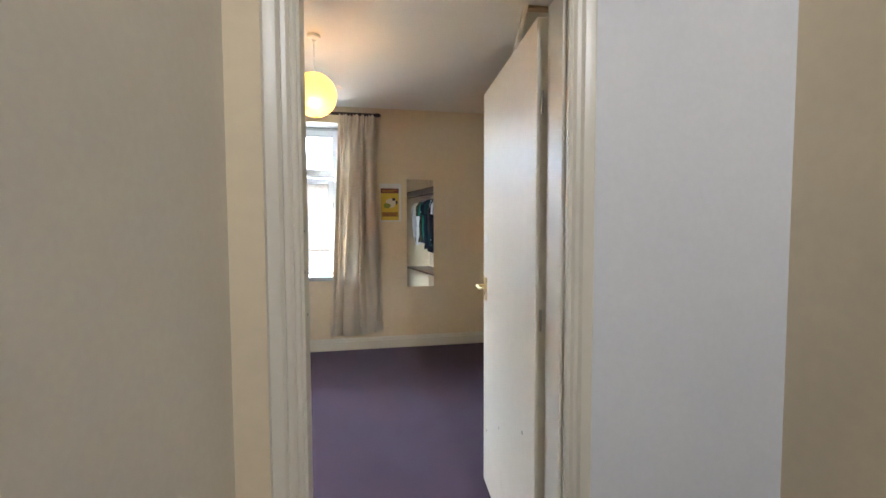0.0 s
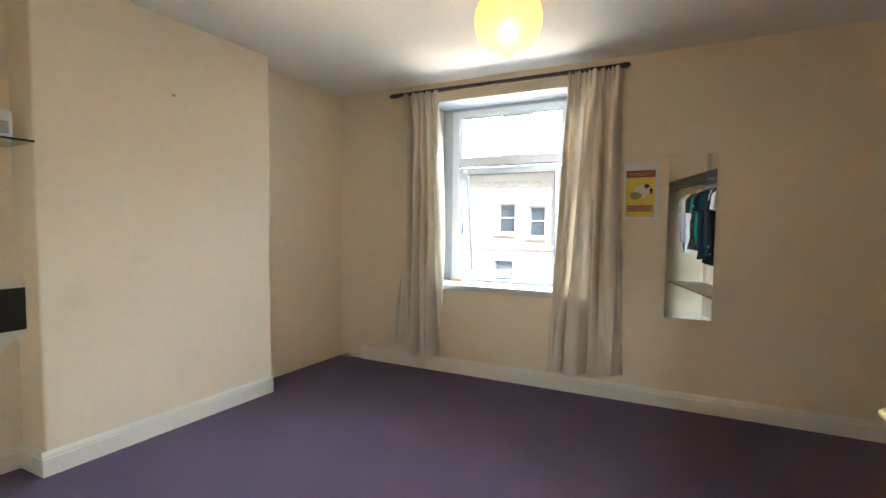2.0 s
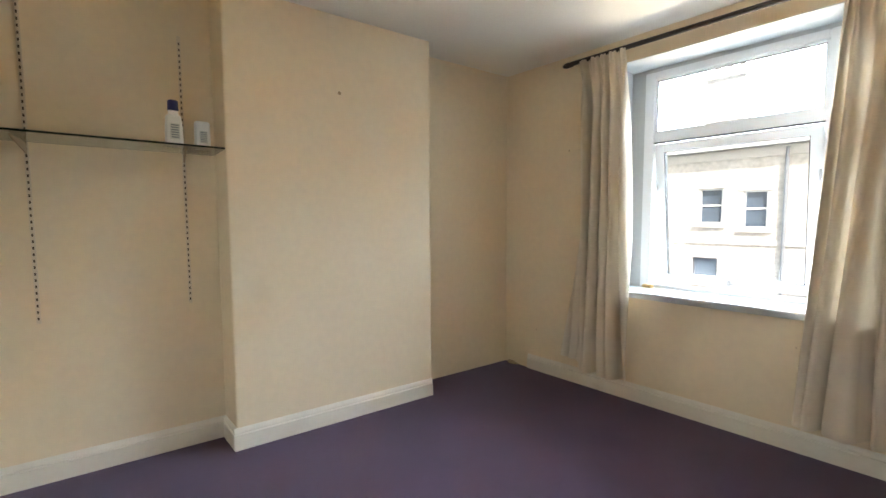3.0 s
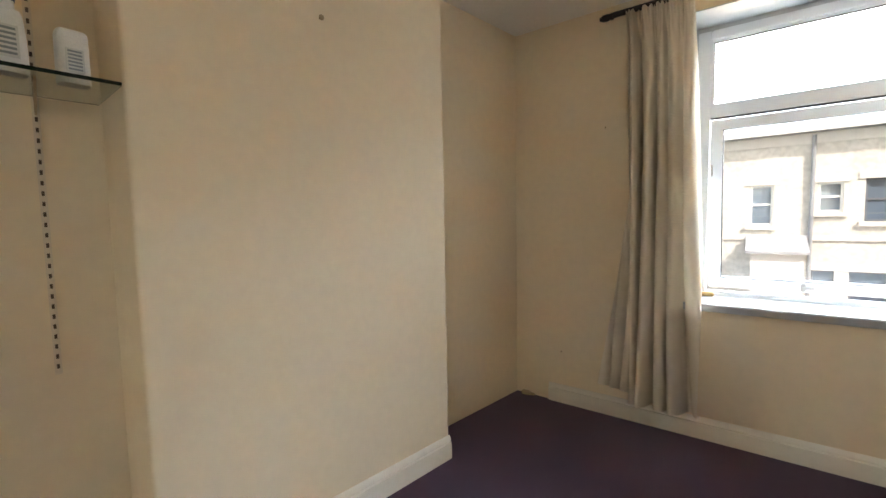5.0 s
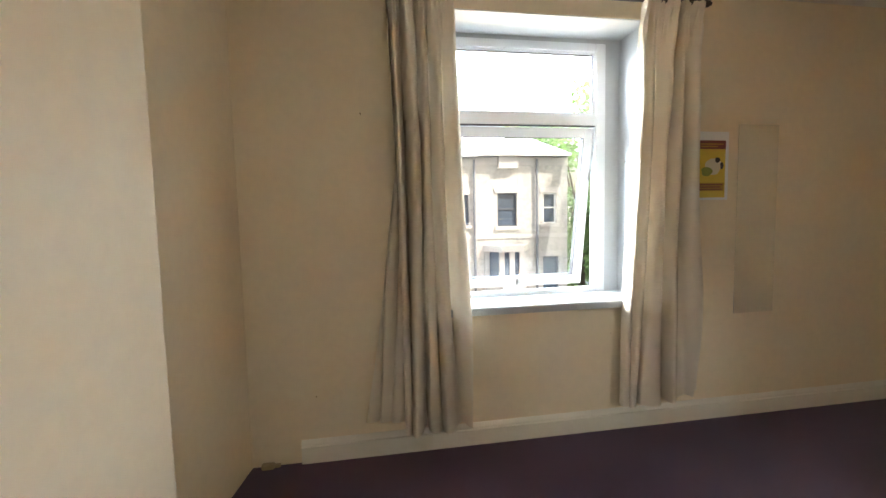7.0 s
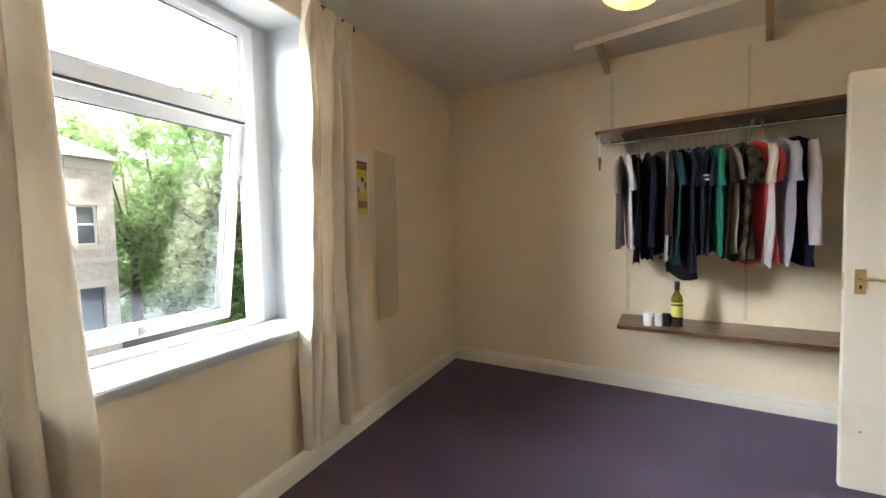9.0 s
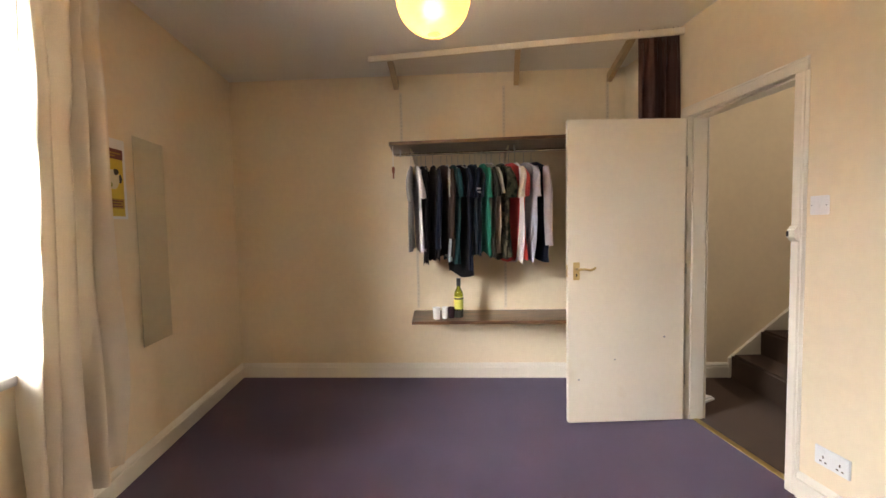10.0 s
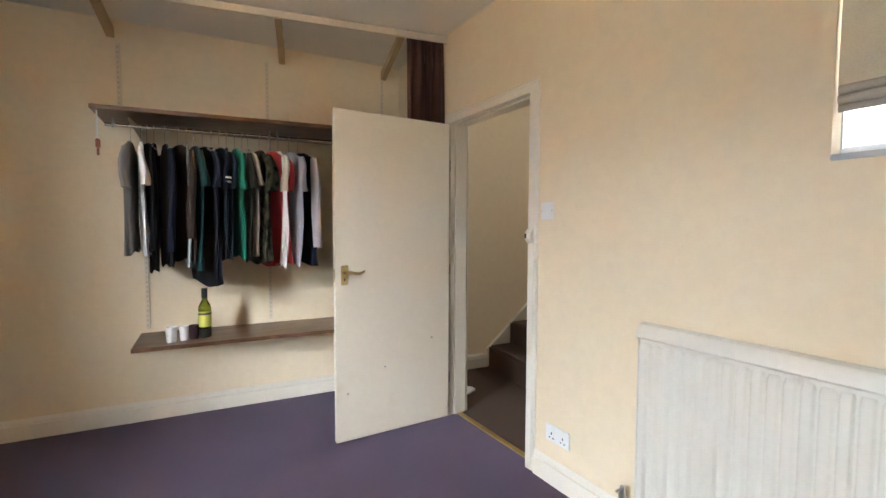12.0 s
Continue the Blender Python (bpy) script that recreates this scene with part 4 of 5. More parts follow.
# ceiling batten with brackets, dark curtain at its end
B0, B1 = Vector((0.900, 2.345, 2.573)), Vector((0.338, 0.257, 2.573))
batten = thing("curtain_batten", B0, "cream painted timber batten on wooden brackets below the ceiling", "curtain rail")
bd = (B1 - B0).normalized()
bs = Vector((bd.y, -bd.x, 0))
BMx = Matrix(((bd.x, bs.x, 0, B0.x), (bd.y, bs.y, 0, B0.y), (0, 0, 1, 0), (0, 0, 0, 1)))
bl = (B1 - B0).length
bm = bmesh.new()
add_box(bm, 0, bl, -0.011, 0.011, 2.552, 2.594, BMx, 0.002)
part("batten", bm, TIMBER, batten)
for y_w, f in ((2.150, 0.075), (1.145, 0.505), (0.385, 0.855)):
    p = B0.lerp(B1, f)
    w = Vector((sx(U_EAST, y_w), y_w, 0))
    d = Vector((w.x - p.x, w.y - p.y, 0))
    q = d.normalized()
    s = Vector((-q.y, q.x, 0)) * 0.020
    bm = bmesh.new()
    rows = []
    for sg in (-1, 1):
        rows.append([Vector((p.x, p.y, 2.585)) + q * 0.012 + s * sg, Vector((p.x, p.y, 2.548)) + q * 0.012 + s * sg, Vector((w.x, w.y, 2.500)) + s * sg, Vector((w.x, w.y, 2.565)) + s * sg])
    vs = add_grid(bm, rows, True)
    bm.faces.new(vs[0])
    bm.faces.new(vs[1][::-1])
    part("bracket", bm, BEAMP, batten, "buff painted wooden bracket")
dc = thing("dark_curtain", (0.37, 0.4, 2.6), "dark brown curtain bunched at the end of the batten", "curtain")
bm = bmesh.new()
drape(bm, (0.0, 0.255), (0.0, 0.275), 0.0, 0.22, 2.604, 6, 0.034, 31, 110, 36)
pc = B0.lerp(B1, 1 - 0.28 / bl)
for v in bm.verts:
    a, o = v.co.x, v.co.y
    v.co = Vector((pc.x, pc.y, 0)) + bd * a + bs * (o - 0.030) + Vector((0, 0, v.co.z))
part("cloth", bm, BROWN_CURTAIN, dc, smooth=80)


# garments
def cloth(name, col, camo=None):
    m = mat(name, col, 0.95, var=0.14, scale=7, fine=260, bump=0.3, fine_var=0.07, spec=0.1, sheen=0.04)
    if camo:
        nt = m.node_tree
        b = nt.nodes["Principled BSDF"]
        tc, n, r = nt.nodes.new("ShaderNodeTexCoord"), nt.nodes.new("ShaderNodeTexNoise"), nt.nodes.new("ShaderNodeValToRGB")
        n.inputs["Scale"].default_value, n.inputs["Detail"].default_value = 16.0, 1.5
        r.color_ramp.interpolation = "CONSTANT"
        r.color_ramp.elements[0].color = (*camo[0], 1)
        r.color_ramp.elements[1].position, r.color_ramp.elements[1].color = 0.45, (*camo[1], 1)
        e = r.color_ramp.elements.new(0.55)
        e.color = (*camo[2], 1)
        nt.links.new(tc.outputs["Object"], n.inputs["Vector"])
        nt.links.new(n.outputs[0], r.inputs[0])
        nt.links.new(r.outputs[0], b.inputs["Base Color"])
    return m


def tube_rows(path, wx, wy, seg, rng, wob):
    rows = []
    for j, (c, a, b) in enumerate(zip(path, wx, wy)):
        ph = rng
        row = []
        for i in range(seg):
            t = 2 * math.pi * i / seg
            k = 1 + wob * (j / len(path)) * math.sin(5 * t + ph + 0.6 * j) + 0.5 * wob * math.sin(9 * t + 2 * ph + 0.3 * j)
            row.append((c[0] + a * k * math.copysign(abs(math.cos(t)) ** 0.8, math.cos(t)), c[1] + b * k * math.sin(t), c[2]))
        rows.append(row)
    return rows


def garment(kind, y, length, body, sleeve, label, width=0.200, thick=0.017, long=False, stripe=None, lean=0.0, seed=1, bare=False):
    """Clothing on a hanger; it hangs square to the rail, shoulders across it."""
    f = (R0.y - y) / (R0.y - R1.y)
    p = R0.lerp(R1, f)
    rng = random.Random(seed)
    m = Matrix.Translation((p.x, p.y, 0)) @ Matrix.Rotation(radians(188 + lean), 4, "Z")
    t = thing(kind, (p.x, p.y, 1.898), label, kind.replace("_", " "), "clothes on the rail")
    zs = 1.800
    length -= 0.035
    bm = bmesh.new()
    pts = [(0.0, 0, 1.9105), (0.012, 0, 1.9105), (0.014, 0, 1.898), (0.010, 0, 1.885), (0.0, 0, 1.868), (0.0, 0, 1.805)]
    add_pipe(bm, [m @ Vector(q) for q in pts], 0.0018, 6)
    add_pipe(bm, [m @ Vector(q) for q in ((-width * 0.92, 0, zs - 0.055), (-0.02, 0, 1.803), (0.02, 0, 1.803), (width * 0.92, 0, zs - 0.055))], 0.004, 8)
    part("hanger", bm, STEEL, t, "wire coat hanger")
    n = 14
    path, wx, wy = [], [], []
    for j in range(n + 1):
        s = j / n
        z = zs - length * s
        w = width * (0.30 + 0.70 * min(1, s / 0.085)) * (1 - 0.10 * min(1, max(0, s - 0.1)) + 0.06 * s)
        path.append((0.010 * math.sin(3 * s + seed), 0.014 * math.sin(2.3 * s + seed * 1.7) * s, z))
        wx.append(w * (0.92 if bare else 1))
        wy.append(thick * (0.55 + 0.6 * s))
    bm = bmesh.new()
    vs = add_grid(bm, tube_rows(path, wx, wy, 40, seed, 0.13), True)
    bm.faces.new(vs[0])
    for v in bm.verts:
        v.co.z += 0.018 * math.sin(3.1 * v.co.x / width + seed) * max(0.0, (zs - v.co.z) / length)
        v.co = m @ v.co
    body_ob = part("body", bm, body, t, smooth=70)
    if not bare:
        for sg in (-1, 1):
            sl = (0.56 if long else 0.215) * (1 + 0.1 * rng.uniform(-1, 1))
            path, wx, wy = [], [], []
            for j in range(11):
                s = j / 10
                path.append((sg * (width * 0.86 + 0.040 * min(1, 3 * s) - (0.018 * s if long else 0.0)), 0.010 * math.sin(4 * s + seed + sg), zs - 0.045 - sl * s))
                wx.append((0.028 + 0.020 * min(1, 4 * s)) * (1 - (0.30 * s if long else -0.12 * s)))
                wy.append(thick * (0.75 + 0.55 * s))
            bm = bmesh.new()
            vs = add_grid(bm, tube_rows(path, wx, wy, 20, seed + sg, 0.12), True)
            bm.faces.new(vs[0])
            for v in bm.verts:
                v.co = m @ v.co
            so = part("sleeve", bm, sleeve, t, smooth=70)
            if stripe:
                for zz in (0.155, 0.180):
                    bm = bmesh.new()
                    x, w, d = sg * (width * 0.86 + 0.040), 0.0555, thick * 1.42
                    rows = [[m @ Vector((x + w * math.cos(a), d * math.sin(a), zs - 0.045 - zz - dz)) for a in (2 * math.pi * i / 20 for i in range(20))] for dz in (0, 0.011)]
                    add_grid(bm, rows, True)
                    part("stripe", bm, stripe, so, "white sleeve stripe", smooth=70)


C = {"grey": (0.29, 0.28, 0.27), "white": (0.72, 0.70, 0.72), "black": (0.006, 0.006, 0.007), "brown": (0.036, 0.025, 0.020), "bluegrey": (0.30, 0.34, 0.35), "teal": (0.008, 0.034, 0.036),
     "navy": (0.008, 0.011, 0.020), "slate": (0.016, 0.027, 0.038), "green": (0.010, 0.155, 0.105), "taupe": (0.30, 0.25, 0.20), "dark": (0.030, 0.028, 0.022), "red": (0.62, 0.085, 0.080),
     "pale": (0.36, 0.36, 0.40), "cream": (0.62, 0.54, 0.44), "lilac": (0.46, 0.42, 0.44)}
CL = {k: cloth("cloth_" + k, v) for k, v in C.items()}
CAMO = cloth("cloth_camouflage", (0.08, 0.08, 0.05), ((0.016, 0.015, 0.011), (0.040, 0.040, 0.024), (0.075, 0.066, 0.042)))
GAR = [("polo_shirt", 2.065, 0.68, "grey", "grey", "grey polo shirt", {}), ("t_shirt", 2.012, 0.69, "white", "white", "white cotton t-shirt", {}),
       ("vest", 1.978, 0.55, "black", "black", "black sleeveless vest", {"bare": True}), ("hooded_top", 1.938, 0.80, "black", "black", "black long-sleeved top", {"long": True}),
       ("hooded_top", 1.878, 0.77, "black", "navy", "black long-sleeved hooded top", {"long": True}), ("shirt", 1.805, 0.74, "brown", "brown", "dark brown shirt", {"long": True}),
       ("t_shirt", 1.755, 0.76, "bluegrey", "bluegrey", "pale blue-grey t-shirt", {"bare": True}), ("t_shirt", 1.712, 0.78, "teal", "teal", "dark teal t-shirt", {}),
       ("trousers", 1.660, 0.89, "black", "black", "black folded trousers", {"bare": True}), ("t_shirt", 1.608, 0.86, "navy", "navy", "navy blue t-shirt", {}),
       ("shirt", 1.560, 0.74, "slate", "slate", "slate blue short-sleeved shirt", {}), ("t_shirt", 1.514, 0.72, "slate", "navy", "dark blue t-shirt with white sleeve stripes", {"stripe": CL["white"]}),
       ("football_shirt", 1.462, 0.72, "green", "green", "bright green sports shirt", {}), ("t_shirt", 1.418, 0.70, "taupe", "taupe", "taupe cotton t-shirt", {}),
       ("shirt", 1.378, 0.74, "dark", "dark", "very dark brown shirt", {}), ("camouflage_shirt", 1.305, 0.76, None, None, "green camouflage patterned shirt", {"thick": 0.030}),
       ("t_shirt", 1.232, 0.78, "red", "red", "coral red t-shirt", {}), ("t_shirt", 1.180, 0.79, "white", "cream", "white t-shirt with cream sleeves", {}),
       ("shirt", 1.108, 0.77, "pale", "pale", "pale grey-blue shirt", {}), ("cardigan", 1.045, 0.77, "navy", "lilac", "pale grey cardigan over a navy shirt", {"long": True})]
for i, (kind, y, ln, bo, sl, lab, kw) in enumerate(GAR):
    garment(kind, 2.045 - (2.065 - y) * 0.90, ln, CL[bo] if bo else CAMO, CL[sl] if sl else CAMO, lab + " on a hanger", lean=((i * 37) % 11 - 5) * 2.6, seed=i + 2, **kw)

# on the low shelf
LZ = 0.597
bt = thing("wine_bottle", (0.985, 1.690, LZ), "olive green glass wine bottle with a yellow label", "bottle")
bm = bmesh.new()
add_lathe(bm, [(0.030, 0.0), (0.0365, 0.006), (0.0365, 0.185), (0.033, 0.205), (0.018, 0.232), (0.0135, 0.250), (0.0135, 0.298), (0.015, 0.300), (0.015, 0.306)], (0.985, 1.690, LZ), 32)
part("glass", bm, BOTTLE, bt, smooth=40)
bm = bmesh.new()
add_lathe(bm, [(0.0170, 0.252), (0.0172, 0.254), (0.0172, 0.312), (0.0165, 0.314)], (0.985, 1.690, LZ), 24)
part("capsule", bm, plain("black_capsule", (0.012, 0.012, 0.012), 0.35), bt, "black foil capsule", smooth=40)
for z0, z1, mt, nm, lb in ((0.070, 0.170, plain("wine_label_yellow", (0.62, 0.60, 0.12), 0.5), "label", "yellow paper label"), (0.146, 0.160, plain("wine_label_dark", (0.08, 0.07, 0.03), 0.5), "label_band", "dark printed band"), (0.004, 0.058, plain("dark_foot", (0.02, 0.02, 0.012), 0.3), "dark_base", "dark lower glass")):
    bm = bmesh.new()
    r = 0.0369 if nm != "label_band" else 0.0373
    add_grid(bm, [[(0.985 + r * math.cos(a), 1.690 + r * math.sin(a), LZ + z) for a in (2 * math.pi * i / 32 for i in range(32))] for z in (z0, z1)], True)
    part(nm, bm, mt, bt, lb, smooth=40)


def cup(name, x, y, r, h, material, label):
    bm = bmesh.new()
    add_lathe(bm, [(r * 0.80, 0.0), (r * 0.84, 0.004), (r, h), (r * 0.93, h), (r * 0.80, 0.010), (0.002, 0.008)], (x, y, LZ), 28)
    solid(name, bm, material, label, "cup", smooth=40)


cup("cup", 0.955, 1.872, 0.032, 0.092, WHITEPL, "white ribbed beaker on the low shelf")
cup("cup", 0.968, 1.806, 0.026, 0.090, WHITEPL, "narrow white beaker on the low shelf")
cup("jar", 0.972, 1.752, 0.029, 0.086, plain("dark_plum_jar", (0.035, 0.018, 0.022), 0.25), "dark plum glass candle jar on the low shelf")

# ---- south wall fittings ----
sw = thing("light_switch", (-0.585, YS, 1.39), "white plastic single light switch beside the door", "switch")
box_part("plate", (-0.628, -0.542, YS, YS + 0.008, 1.347, 1.433), WHITEPL, sw, "", 0.003)
box_part("rocker", (-0.592, -0.578, YS + 0.008, YS + 0.013, 1.378, 1.402), WHITEPL, sw, "", 0.002)
for z in (1.39,):
    for x in (-0.618, -0.552):
        bm = bmesh.new()
        add_rod(bm, (x, YS + 0.0078, z), (x, YS + 0.0088, z), 0.003, None, 8)
        part("screw", bm, STEEL, sw)
so = thing("wall_socket", (-0.675, YS, 0.26), "white plastic double wall socket above the skirting", "socket")
box_part("plate", (-0.752, -0.600, YS, YS + 0.010, 0.219, 0.305), WHITEPL, so, "", 0.003)
for x in (-0.712, -0.640):
    box_part("switch_rocker", (x - 0.007, x + 0.007, YS + 0.010, YS + 0.014, 0.280, 0.297), WHITEPL, so, "", 0.001)
    for dx, dz, w, h in ((0, 0.012, 0.003, 0.006), (-0.011, -0.010, 0.005, 0.003), (0.011, -0.010, 0.005, 0.003)):
        box_part("pin_hole", (x + dx - w, x + dx + w, YS + 0.0098, YS + 0.0104, 0.250 + dz - h, 0.250 + dz + h), GREYSLOT, so)
rad = thing("radiator", (-1.62, YS, 0.12), "white ribbed steel panel radiator on the wall", "radiator")
RA, RB = -2.10, -1.128
bm = bmesh.new()
zc = [(0.130, -0.012), (0.150, 0.0), (0.835, 0.0), (0.868, -0.012)]
xs, ds = [], []
x = RB
pitch = 0.0415
while x > RA:
    for q, d in ((0.0, 0.0), (0.10, 0.001), (0.18, 0.0115), (0.30, 0.014), (0.70, 0.014), (0.82, 0.0115), (0.90, 0.001)):
        xs.append(x - pitch * q)
        ds.append(d)
    x -= pitch
add_grid(bm, [[(a, 0.316 + (d if k in (1, 2) else 0.0) + o, z) for a, d in zip(xs, ds)] for k, (z, o) in enumerate(zc)])
part("ribbed_panel", bm, RADW, rad, smooth=50)
box_part("core", (xs[-1] + 0.001, RB - 0.001, 0.276, 0.313, 0.125, 0.872), RADW, rad)
bm = bmesh.new()
add_run(bm, (xs[-1] - 0.004, 0.272, 0), (RB + 0.004, 0.272, 0), (0, 1, 0), [(0, 0.872), (0.056, 0.872), (0.062, 0.880), (0.060, 0.905), (0.046, 0.926), (0.018, 0.932), (0, 0.930)])
part("top_cap", bm, RADW, rad, "rounded white top cap", smooth=40)
box_part("side_panel", (RB, RB + 0.003, 0.274, 0.322, 0.128, 0.878), RADW, rad, "", 0.001)
for xx in (-1.95, -1.30):
    box_part("wall_bracket", (xx - 0.015, xx + 0.015, YS, 0.278, 0.20, 0.80), STEEL, rad)
bm = bmesh.new()
add_pipe(bm, [(-1.060, 0.300, 0.0), (-1.060, 0.300, 0.165)], 0.0085, 12)
add_rod(bm, (-1.060, 0.300, 0.150), (-1.060, 0.300, 0.190), 0.014, None, 12)
add_rod(bm, (-1.060, 0.300, 0.172), (-1.128, 0.300, 0.172), 0.010, None, 12)
part("pipe_tail", bm, STEEL, rad, "grey metal valve tail", smooth=40)
bm = bmesh.new()
add_rod(bm, (-1.060, 0.300, 0.190), (-1.060, 0.300, 0.225), 0.012, 0.009, 12)
add_box(bm, -1.064, -1.056, 0.285, 0.345, 0.212, 0.222, None, 0.003)
part("valve_head", bm, STEEL, rad, "grey metal valve with a small lever", smooth=40)

# ---- landing stairs ----
stair = thing("staircase", (0.55, -0.6, 0), "steep brown carpeted staircase climbing along the wall", "staircase", kind="structure")
RISE, GO, Y0 = 0.206, 0.232, -0.555
for i in range(11):
    bm = bmesh.new()
    ya, yb = Y0 - GO * i, Y0 - GO * (i + 1)
    rows = [(0.125, ya + 0.065), (sx(U_EAST, ya) - 0.034, ya - 0.055), (sx(U_EAST, yb) - 0.034, yb - 0.075), (0.125, yb + 0.0)]
    add_prism(bm, rows, RISE * i if i else -0.003, RISE * (i + 1))
    bmesh.ops.bevel(bm, geom=[e for e in bm.edges if all(v.co.z > RISE * (i + 1) - 0.001 for v in e.verts)], offset=0.018, segments=3, affect="EDGES")
    part("step", bm, BROWN_CARPET, stair, smooth=40)
bm = bmesh.new()
pts = []
yw0, yw1 = -0.60, -3.1
lean = RISE / GO
for o in (0.0, 0.030):
    pts.append([Vector((sx(U_EAST, yw0), yw0, 0)) + out_e * o, Vector((sx(U_EAST, yw0), yw0, 0.17)) + out_e * o, Vector((sx(U_EAST, yw1), yw1, 0.17 + lean * (yw0 - yw1))) + out_e * o, Vector((sx(U_EAST, yw1), yw1, -0.2 + lean * (yw0 - yw1))) + out_e * o])
vs = add_grid(bm, pts, True)
bm.faces.new(vs[0])
bm.faces.new(vs[1][::-1])
part("string_board", bm, GLOSS, stair, "cream gloss wall string")
bm = bmesh.new()
add_prism(bm, [(0.54, -0.16), (0.66, -0.09), (0.62, -0.01), (0.50, -0.06)], -0.003, 0.012)
add_prism(bm, [(0.55, -0.15), (0.60, -0.12), (0.57, -0.03), (0.52, -0.055)], 0.012, 0.022)
solid("folded_letter", bm, WHITEPL, "folded white letter lying on the landing carpet", "letter")

# ---- street ----
GZ0 = -3.3
bm = bmesh.new()
add_box(bm, -300, 300, -300, 300, GZ0 - 0.2, GZ0)
solid("ground", bm, ASPHALT, "grey asphalt street below the window", "ground", "structure")
bm = bmesh.new()
add_box(bm, -60, 60, 14.6, 17.9, GZ0, GZ0 + 0.12, None)
solid("pavement", bm, PAVE, "pale concrete pavement with a kerb across the street", "pavement", "structure")
bm = bmesh.new()
add_box(bm, -3.6, 2.0, YN + 0.36, YN + 0.37, GZ0, -0.001)
solid("wall_front_lower", bm, STONE, "stone front wall of the house below the window", "wall", "structure")
FY = 18.0
GLASSD = mat("dark_house_glass", (0.09, 0.12, 0.16), 0.08, var=0.3, scale=0.8, fine=3, bump=0.0, fine_var=0.05, spec=0.7)
SASHW = plain("white_house_sash", (0.75, 0.75, 0.73), 0.4)


def house_window(par, x0, x1, z0, z1, dark=False, bars=1):
    w = box_part("window", (x0 + 0.04, x1 - 0.04, FY + 0.12, FY + 0.13, z0 + 0.04, z1 - 0.04), GLASSD, par)
    fr = plain("dark_house_sash", (0.10, 0.11, 0.13), 0.5) if dark else SASHW
    bm = bmesh.new()
    for b in ((x0, x1, z0, z0 + 0.06), (x0, x1, z1 - 0.06, z1), (x0, x0 + 0.06, z0 + 0.06, z1 - 0.06), (x1 - 0.06, x1, z0 + 0.06, z1 - 0.06)):
        add_box(bm, b[0], b[1], FY + 0.07, FY + 0.12, b[2], b[3])
    if bars:
        zm = z0 + (z1 - z0) * 0.52
        add_box(bm, x0 + 0.06, x1 - 0.06, FY + 0.08, FY + 0.12, zm - 0.03, zm + 0.03)
    part("frame", bm, fr, w)
    bm = bmesh.new()
    add_box(bm, x0 - 0.12, x1 + 0.12, FY - 0.09, FY + 0.1, z0 - 0.14, z0)
    part("sill", bm, TRIMST, w)
    bm = bmesh.new()
    add_box(bm, x0 - 0.14, x1 + 0.14, FY - 0.035, FY + 0.1, z1, z1 + 0.22)
    part("lintel", bm, TRIMST, w)


def terraced_house(x0, x1, eaves, wins, arches, label, pipes=(), chimney=None):
    h = thing("terraced_house", ((x0 + x1) / 2, FY, GZ0), label, "house", "terrace across the street")
    holes = [(a, b, c, d) for a, b, c, d, _ in wins] + list(arches)
    bm = bmesh.new()
    wall_sheet(bm, x0, x1, GZ0, eaves, FY, FY + 0.35, holes)
    add_box(bm, x0, x0 + 0.3, FY + 0.35, FY + 8, GZ0, eaves)
    add_box(bm, x1 - 0.3, x1, FY + 0.35, FY + 8, GZ0, eaves)
    part("wall", bm, STONE, h)
    for a, b, c, d, dk in wins:
        house_window(h, a, b, c, d, dk)
    for a, b, c, d in arches:
        house_window(h, a, b, c, d, True, 0)
    bm = bmesh.new()
    rows = [[(x, FY - 0.30, eaves), (x, FY - 0.30, eaves + 0.10), (x, FY + 4, eaves + 1.5), (x, FY + 8.3, eaves + 0.1), (x, FY + 8.3, eaves)] for x in (x0 - 0.02, x1 + 0.02)]
    vs = add_grid(bm, rows, True)
    bm.faces.new(vs[0])
    bm.faces.new(vs[1][::-1])
    roof = part("roof", bm, SLATE, h)
    bm = bmesh.new()
    add_box(bm, x0, x1, FY - 0.42, FY - 0.30, eaves - 0.02, eaves + 0.10, None, 0.02)
    part("gutter", bm, SASHW, roof)
    bm = bmesh.new()
    add_box(bm, x0, x1, FY - 0.06, FY, eaves - 0.35, eaves - 0.05)
    part("eaves_band", bm, TRIMST, h)
    bm = bmesh.new()
    add_box(bm, x0, x1, FY - 0.05, FY, 0.42, 0.58)
    part("string_course", bm, TRIMST, h)
    for x in pipes:
        bm = bmesh.new()
        add_rod(bm, (x, FY - 0.10, GZ0), (x, FY - 0.10, eaves - 0.1), 0.055, None, 10)
        part("downpipe", bm, plain("grey_downpipe", (0.20, 0.21, 0.23), 0.5), h, smooth=40)
    if chimney is not None:
        bm = bmesh.new()
        add_box(bm, chimney - 0.7, chimney + 0.7, FY + 3.4, FY + 4.6, eaves + 1.0, eaves + 3.7)
        add_box(bm, chimney - 0.8, chimney + 0.8, FY + 3.3, FY + 4.7, eaves + 3.5, eaves + 3.7)
        for k in (-0.45, 0, 0.45):
            add_rod(bm, (chimney + k, FY + 4, eaves + 3.7), (chimney + k, FY + 4, eaves + 4.2), 0.13, 0.11, 10)
        part("chimney", bm, STONE, roof)
    return h


